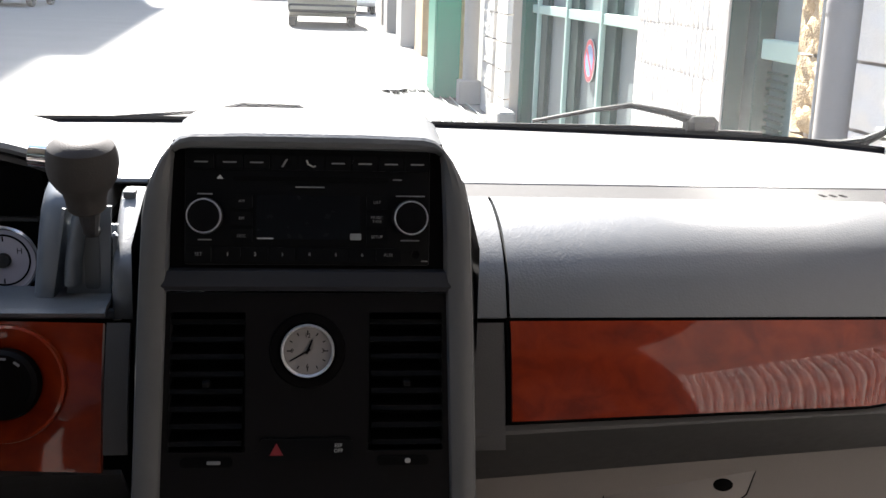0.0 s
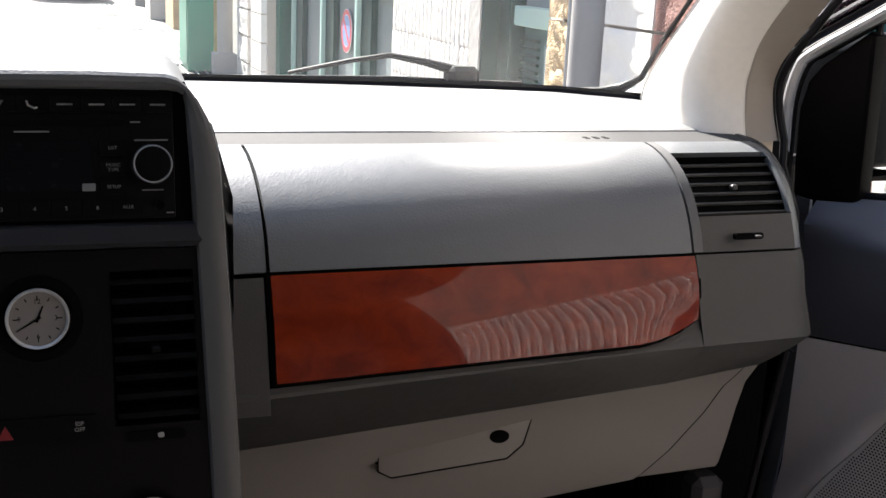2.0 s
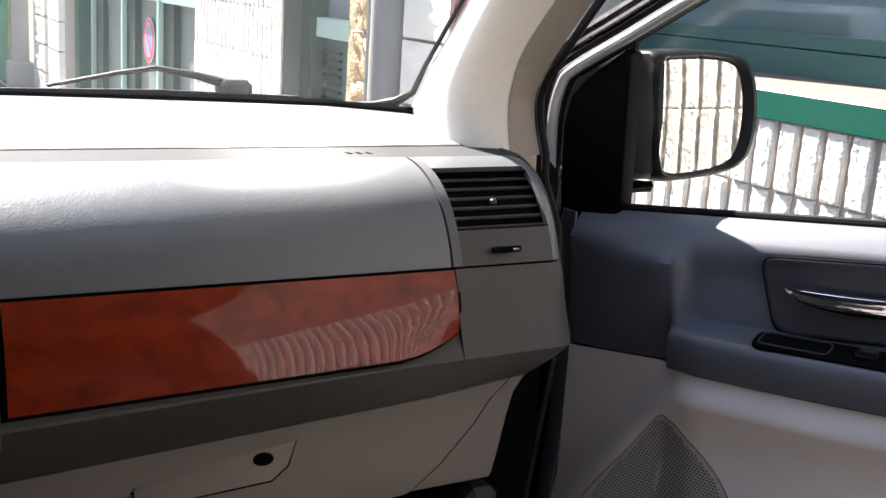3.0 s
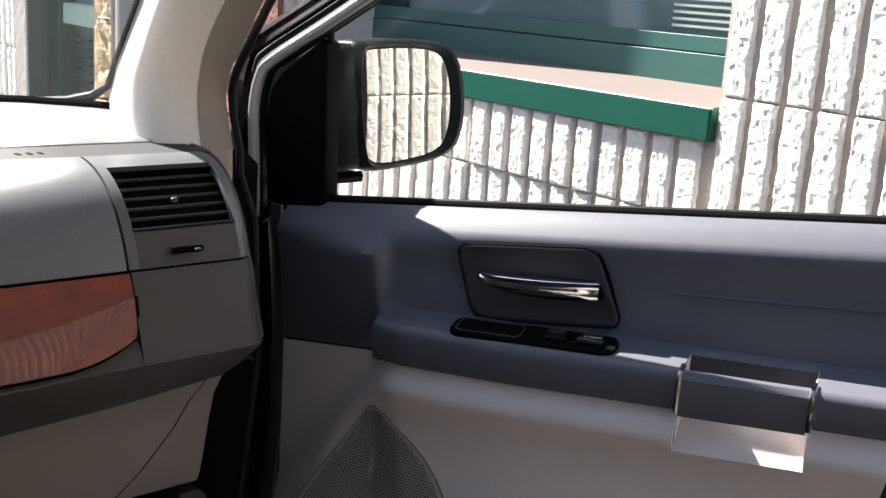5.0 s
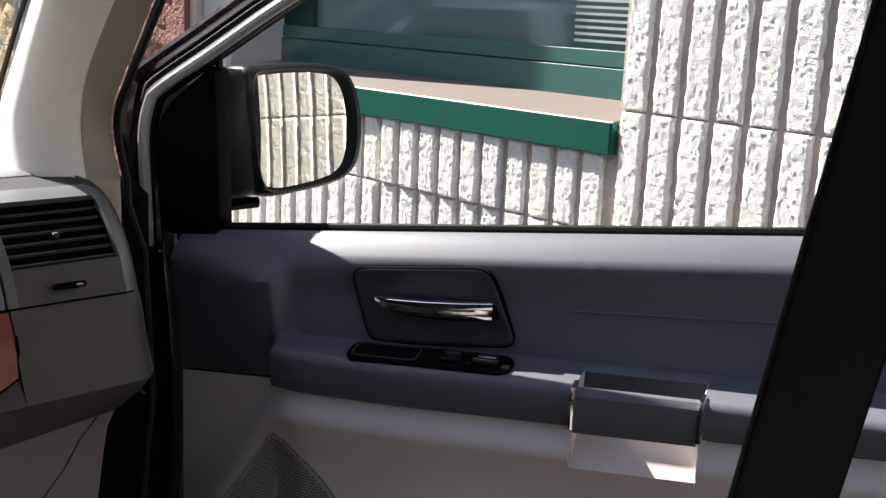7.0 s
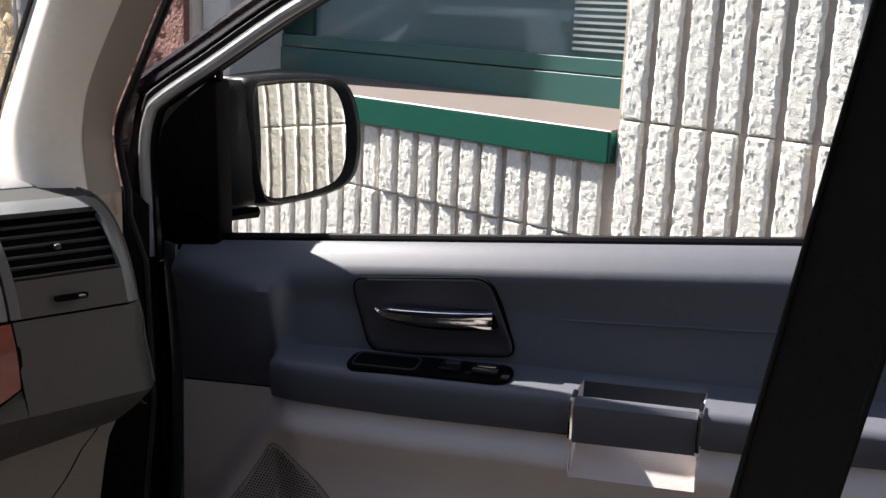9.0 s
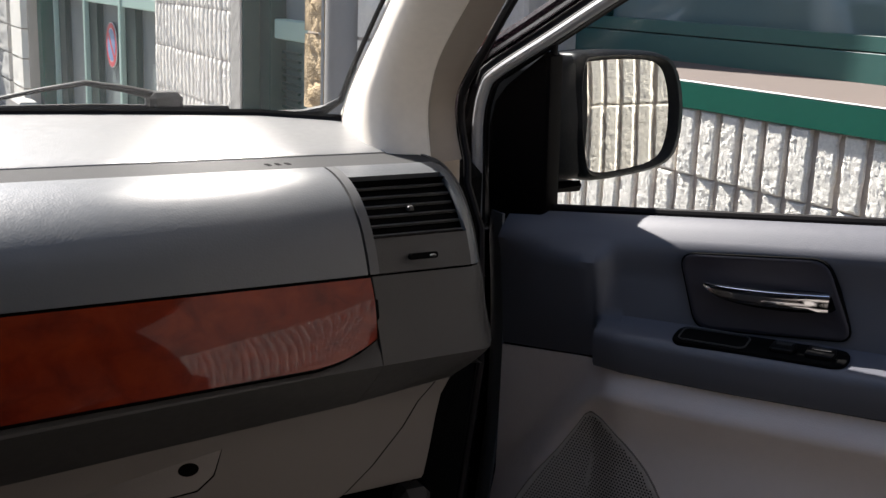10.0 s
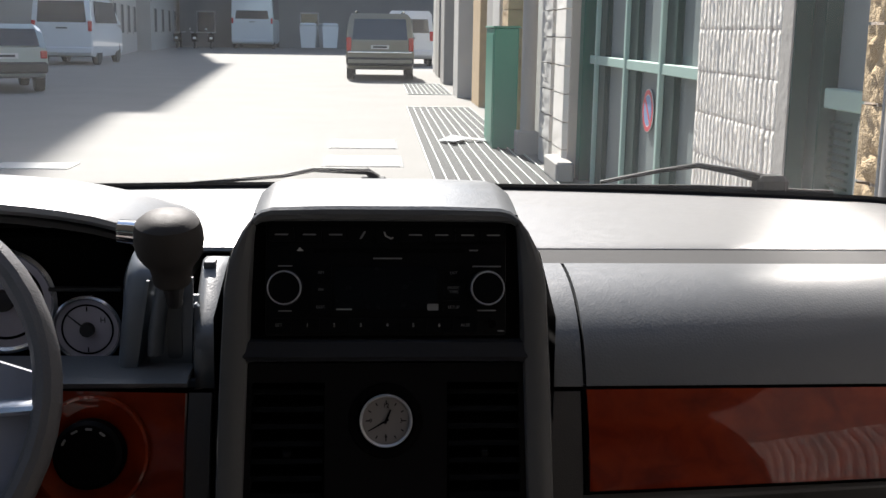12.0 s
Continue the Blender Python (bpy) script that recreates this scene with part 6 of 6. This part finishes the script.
part("red_ring", lathe([(0.165, 0.005), (0.165, 0.008), (0.128, 0.008), (0.128, 0.005)], 36, SG), M["sign_red"], sign)
part("blue_field", lathe([(0.12, 0.005), (0.12, 0.0085), (0, 0.0085)], 36, SG), M["sign_blue"], sign)
part("slash", prism([(-0.125, -0.018), (0.125, -0.018), (0.125, 0.018), (-0.125, 0.018)], 0.008, 0.0095, SG @ Matrix.Rotation(radians(45), 4, "Z")), M["sign_red"], sign)

# downpipe, cable, cabinet, planter, far piers
pipe = thing("downpipe", "grey rainwater downpipe with a collar", "pipe", pose(1.92, 2.95, 0))
part("tube", tube([(1.92, 2.95, 0), (1.92, 2.95, 4)], 0.09, 20), M["pipe"], pipe)
part("collar", tube([(1.92, 2.95, 1.36), (1.92, 2.95, 1.4)], 0.095, 20), M["pipe"], pipe)
solo("cable", tube([(1.8, 2.92, 0.0), (1.802, 2.925, 1.4), (1.8, 2.92, 3.5)], 0.006, 8), M["ink"], "thin pale cable beside the downpipe", "cable")
cab = thing("utility_cabinet", "tall green steel utility cabinet against the wall", "cabinet", pose(1.65, 13.4, 0))
part("body", box(1.435, 1.74, 12.85, 13.85, 0.0, 1.49, 0.012), M["green_bright"], cab)
part("roof", box(1.42, 1.755, 12.83, 13.87, 1.49, 1.515, 0.006), M["green_bright"], cab)
part("door", box(1.425, 1.437, 12.92, 13.79, 0.08, 1.42, 0.004), M["green_bright"], cab)
p2 = thing("downpipe", "pale grey downpipe with a boxed foot", "pipe", pose(1.78, 12.2, 0))
part("tube", tube([(1.8, 12.3, 0), (1.8, 12.3, 4)], 0.09, 16), M["facade"], p2)
part("foot", box(1.66, 1.92, 12.15, 12.45, 0, 0.28, 0.01), M["facade"], p2)
solo("planter_block", box(1.74, 1.92, 9.7, 10.5, 0, 0.2, 0.02), M["facade"], "weathered low concrete kerb block beside the wall", "kerb")
for i, (y, w, x, mt) in enumerate(((16.2, 1.0, 1.85, "concrete"), (18.4, 1.3, 2.0, "facade"), (20.5, 1.6, 1.95, "stone_gold"), (23.5, 1.4, 1.75, "concrete"), (26.5, 1.0, 2.0, "facade"), (29.5, 1.6, 1.8, "facade"), (34, 2.0, 1.9, "facade"), (38.0, 1.5, 2.0, "concrete"))):
    part("pier", box(x, 2.3, y, y + w, 0, HT, 0.01), M[mt], wall)
for y0, y1 in ((15.3, 16.2), (17.2, 18.4), (22.1, 23.5), (24.9, 26.5), (27.5, 29.5), (31.1, 34)):
    d = thing("garage_door", "pale brown closed garage door between piers", "garage door", pose(2.2, (y0 + y1) / 2, 0), group="garage doors along the street")
    part("leaf", box(2.15, 2.25, y0, y1, 0, 2.6, 0.01), M["facade"], d)
    part("lintel", box(2.1, 2.3, y0, y1, 2.6, HT, 0.01), M["concrete"], d)


# ---- outside: parked vehicles and the far end of the street ----
def wheel_part(parent, x, y, r, w=0.2):
    m = Matrix.Translation((x, y, r)) @ Matrix.Rotation(radians(90), 4, "Y")
    t = part("wheel", lathe([(r * 0.6, -w / 2), (r * 0.96, -w / 2), (r, -w * 0.3), (r, w * 0.3), (r * 0.96, w / 2), (r * 0.6, w / 2)], 24, m), M["tyre"], parent)
    part("rim", lathe([(r * 0.62, -w * 0.46), (r * 0.62, w * 0.46), (r * 0.2, w * 0.4)], 20, m), M["steel"], t)


def vehicle(name, label, cat, cx, rear, width, length, height, belt_z, paint, glassh=0.5, taper=0.12, slope=0.25, box_van=False, wheels=0.36, lamp="tall"):
    """A parked vehicle seen from behind: body, cabin, panes, lamps, bumper, plate and wheels."""
    v = thing(name, label, cat, pose(cx, rear + length / 2, 0))
    w = width / 2
    rows = []
    for y, inset, z0 in ((0, 0.06, 0.42), (0.05, 0.015, 0.36), (0.4, 0, 0.3), (length * 0.75, 0, 0.3), (length - 0.1, 0.05, 0.33), (length, 0.15, 0.4)):
        top = belt_z if y < length * (0.95 if box_van else 0.72) else belt_z - 0.2
        rows.append([(cx + s * (w - inset) * k, rear + y, z) for s, k, z in ((-1, 0.94, z0), (-1, 1, z0 + 0.2), (-1, 1, top - 0.15), (-1, 0.97, top), (1, 0.97, top), (1, 1, top - 0.15), (1, 1, z0 + 0.2), (1, 0.94, z0))])
    part("body", loft(rows, None, True, True), paint, v)
    cab_end = length * (0.93 if box_van else 0.68)
    rows = []
    for y, h, ins in ((0.03, 0.0, 0.02), (0.03 + slope * 0.6, 0.75, 0.07), (0.06 + slope, 1.0, taper), (cab_end * 0.7, 1.0, taper), (cab_end, 0.0, 0.05)):
        zt = belt_z + (height - belt_z) * max(h, 0.02)
        rows.append([(cx - w + 0.02, rear + y, belt_z - 0.02), (cx - w + 0.03 + ins * 0.8, rear + y, belt_z + (zt - belt_z) * 0.85), (cx - w + 0.12 + ins, rear + y, zt), (cx + w - 0.12 - ins, rear + y, zt), (cx + w - 0.03 - ins * 0.8, rear + y, belt_z + (zt - belt_z) * 0.85), (cx + w - 0.02, rear + y, belt_z - 0.02)])
    part("cabin", loft(rows, None, True, True), paint, v)
    hz = height - belt_z
    part("rear_window", loft([[(cx - w * 0.8, rear + 0.015, belt_z + 0.04), (cx + w * 0.8, rear + 0.015, belt_z + 0.04)], [(cx - w * 0.74, rear + 0.012 + slope * 1.28 * glassh, belt_z + hz * glassh * 1.6), (cx + w * 0.74, rear + 0.012 + slope * 1.28 * glassh, belt_z + hz * glassh * 1.6)]]), M["car_glass"], v)
    for s in (-1, 1):
        part("side_window", loft([[(cx + s * (w + 0.002), rear + 0.5, belt_z + 0.02), (cx + s * (w - taper * 0.6), rear + 0.6, belt_z + hz * 0.8)], [(cx + s * (w + 0.002), rear + cab_end * 0.85, belt_z + 0.02), (cx + s * (w - taper * 0.6), rear + cab_end * 0.75, belt_z + hz * 0.8)]]), M["car_glass"], v)
        zl = (belt_z - 0.28, belt_z + 0.1) if lamp == "tall" else (belt_z - 0.22, belt_z - 0.05)
        part("tail_lamp", box(cx + s * (w - 0.1) - 0.07, cx + s * (w - 0.1) + 0.07, rear - 0.02, rear + 0.1, *zl, 0.02), M["lamp_red"], v)
        for y in (length * 0.2, length * 0.8):
            wheel_part(v, cx + s * (w - 0.12), rear + y, wheels)
    part("bumper", box(cx - w + 0.03, cx + w - 0.03, rear - 0.06, rear + 0.2, 0.42, 0.66, 0.04), M["strip"] if paint is not M["white_paint"] else M["white_paint"], v)
    pl = part("number_plate", box(cx - 0.26, cx + 0.26, rear - 0.012, rear + 0.03, belt_z - 0.22, belt_z - 0.11, 0.004), M["plate"], v)
    part("plate_bar", box(cx - 0.2, cx + 0.2, rear - 0.015, rear - 0.011, belt_z - 0.19, belt_z - 0.14), M["strip"], pl)
    return v


suv = vehicle("off_road_car", "olive-grey off-road car parked by the wall, seen from behind", "car", 0.07, 31.3, 1.98, 4.8, 1.9, 1.12, M["grey_paint"], 0.5, 0.1, 0.18, wheels=0.38)
for z0, z1, mt in ((0.78, 0.83, "satin"), (0.5, 0.6, "grey_paint")):
    part("rear_strip", box(-0.85, 0.99, 31.22, 31.3, z0, z1, 0.01), M[mt], suv)
for sx in (-0.62, 0.76):
    part("roof_rail", tube([(sx, 31.7, 1.9), (sx, 31.8, 1.96), (sx, 34.2, 1.96), (sx, 34.3, 1.9)], 0.025, 8), M["black"], suv)
van = vehicle("white_van", "white delivery van parked in the building's shade", "van", -11.4, 40.5, 2.2, 5.0, 2.5, 1.5, M["white_paint"], 0.5, 0.1, 0.1, True, wheels=0.42)
vehicle("white_van", "large white panel van at the far end of the street", "van", -8.7, 78.0, 2.9, 6.5, 3.9, 2.0, M["white_paint"], 0.2, 0.05, 0.03, True)
parked = vehicle("parked_car", "pale green-grey estate car parked in shade", "car", -7.85, 23.3, 1.75, 4.3, 1.45, 0.95, M["silver_paint"], 0.5, 0.12, 0.35, wheels=0.32, lamp="low")
parked.matrix_basis = Matrix.Translation((-7.3, 23.3, 0)) @ Matrix.Rotation(radians(24), 4, "Z") @ Matrix.Translation((7.3, -23.3, 0)) @ parked.matrix_basis
vehicle("white_van", "white van parked beyond the off-road car", "van", 1.3, 44.0, 1.9, 5.0, 2.2, 1.3, M["white_paint"], 0.4, 0.08, 0.05, True)

vehicle("parked_car", "white estate car parked across the street", "car", -5.2, 6.4, 1.75, 4.4, 1.47, 0.98, M["white_paint"], 0.5, 0.14, 0.35, wheels=0.32, lamp="low")

scoot = thing("scooter", "dark parked motor scooter", "scooter", pose(-13.6, 77, 0), group="scooters at the street's end")
part("shield", box(-13.8, -13.4, 76.2, 76.3, 0.45, 1.0, 0.03), M["black"], scoot)
part("number_plate", box(-13.7, -13.5, 76.15, 76.2, 0.62, 0.78, 0.005), M["plate"], scoot)
part("mirror", box(-13.98, -13.86, 77.86, 77.9, 1.25, 1.35, 0.01), M["satin"], scoot)
part("body", tube([(-13.6, 76.3, 0.5), (-13.6, 76.6, 0.75), (-13.6, 77.2, 0.8), (-13.6, 77.6, 0.5), (-13.6, 77.9, 1.05)], [0.12, 0.2, 0.2, 0.12, 0.05], 10), M["black"], scoot)
part("handlebar", tube([(-13.95, 77.9, 1.1), (-13.6, 77.9, 1.05), (-13.25, 77.9, 1.1)], 0.03, 8), M["steel"], scoot)
for y in (76.4, 77.9):
    wheel_part(scoot, -13.6, y, 0.26, 0.12)
for dx in (1.1, 2.2):
    copy_thing(scoot, pose(-13.6 + dx, 77, 0, 0, 0, 8))
bin1 = thing("waste_container", "white street waste container", "container", pose(-4.55, 74, 0), group="waste containers")
part("tub", loft([[(-5.0, 73.3, 0.2), (-4.1, 73.3, 0.2), (-4.1, 74.6, 0.2), (-5.0, 74.6, 0.2)], [(-5.1, 73.2, 1.6), (-4.0, 73.2, 1.6), (-4.0, 74.7, 1.6), (-5.1, 74.7, 1.6)]], None, True, True), M["white_paint"], bin1)
part("lid", box(-5.1, -4.0, 73.2, 74.7, 1.6, 1.8, 0.1), M["white_paint"], bin1)
copy_thing(bin1, pose(-3.3, 74.6, 0, 0, 0, 14))


def block_of_flats(name, x0, x1, y0, y1, h, material, label, facing="y", floors=4, cols=8, glass_mat="car_glass"):
    b = thing(name, label, "building", pose((x0 + x1) / 2, (y0 + y1) / 2, 0))
    part("wall", box(x0, x1, y0, y1, 0, h), M[material], b)
    part("roof", box(x0 - 0.4, x1 + 0.4, y0 - 0.4, y1 + 0.4, h, h + 0.4, 0.05), M["concrete"], b)
    for f in range(floors):
        for c in range(cols):
            z = 1.0 + f * (h - 0.5) / floors
            if facing == "y":
                x = x0 + (c + 0.5) * (x1 - x0) / cols
                wdw = part("window", box(x - 0.7, x + 0.7, y0 - 0.06, y0 + 0.05, z, z + 1.6, 0.02), M["facade"], b)
                part("pane", box(x - 0.6, x + 0.6, y0 - 0.07, y0 - 0.062, z + 0.1, z + 1.5), M[glass_mat], wdw)
            else:
                y = y0 + (c + 0.5) * (y1 - y0) / cols
                wdw = part("window", box(x1 - 0.05, x1 + 0.06, y - 0.7, y + 0.7, z, z + 1.6, 0.02), M["facade"], b)
                part("pane", box(x1 + 0.062, x1 + 0.07, y - 0.6, y + 0.6, z + 0.1, z + 1.5), M[glass_mat], wdw)
    return b


block_of_flats("far_building", -14.5, 12, 83, 96, 19, "facade_dark", "grey building closing the far end of the street", "y", 4, 7)
def turn_about(b, x, y, degrees):
    b.matrix_basis = Matrix.Translation((x, y, 0)) @ Matrix.Rotation(radians(degrees), 4, "Z") @ Matrix.Translation((-x, -y, 0)) @ b.matrix_basis


turn_about(block_of_flats("side_building", -32, -13.4, 66.7, 92.7, 44, "facade", "tall plastered building shading the street's far side", "x", 11, 6, "dark"), -13.4, 66.7, 4.9)
turn_about(block_of_flats("side_building", -34, -14.0, 51.5, 65.6, 44, "facade", "tall plastered building shading the street's near side", "x", 11, 4, "dark"), -14.0, 65.6, 7.1)
block_of_flats("side_building", -34, -16.5, -20, 49, 12, "facade", "low plastered building across the street", "x", 3, 9)
solo("plastic_sheet", loft([[(0.8, 13.6, 0.03), (1.02, 14.2, 0.05), (1.2, 13.75, 0.06), (1.5, 13.85, 0.03)], [(0.8, 13.55, 0.03), (0.98, 13.15, 0.06), (1.2, 13.6, 0.05), (1.47, 13.5, 0.03)]]), M["white_paint"], "white plastic sheet lying on the grating", "litter")
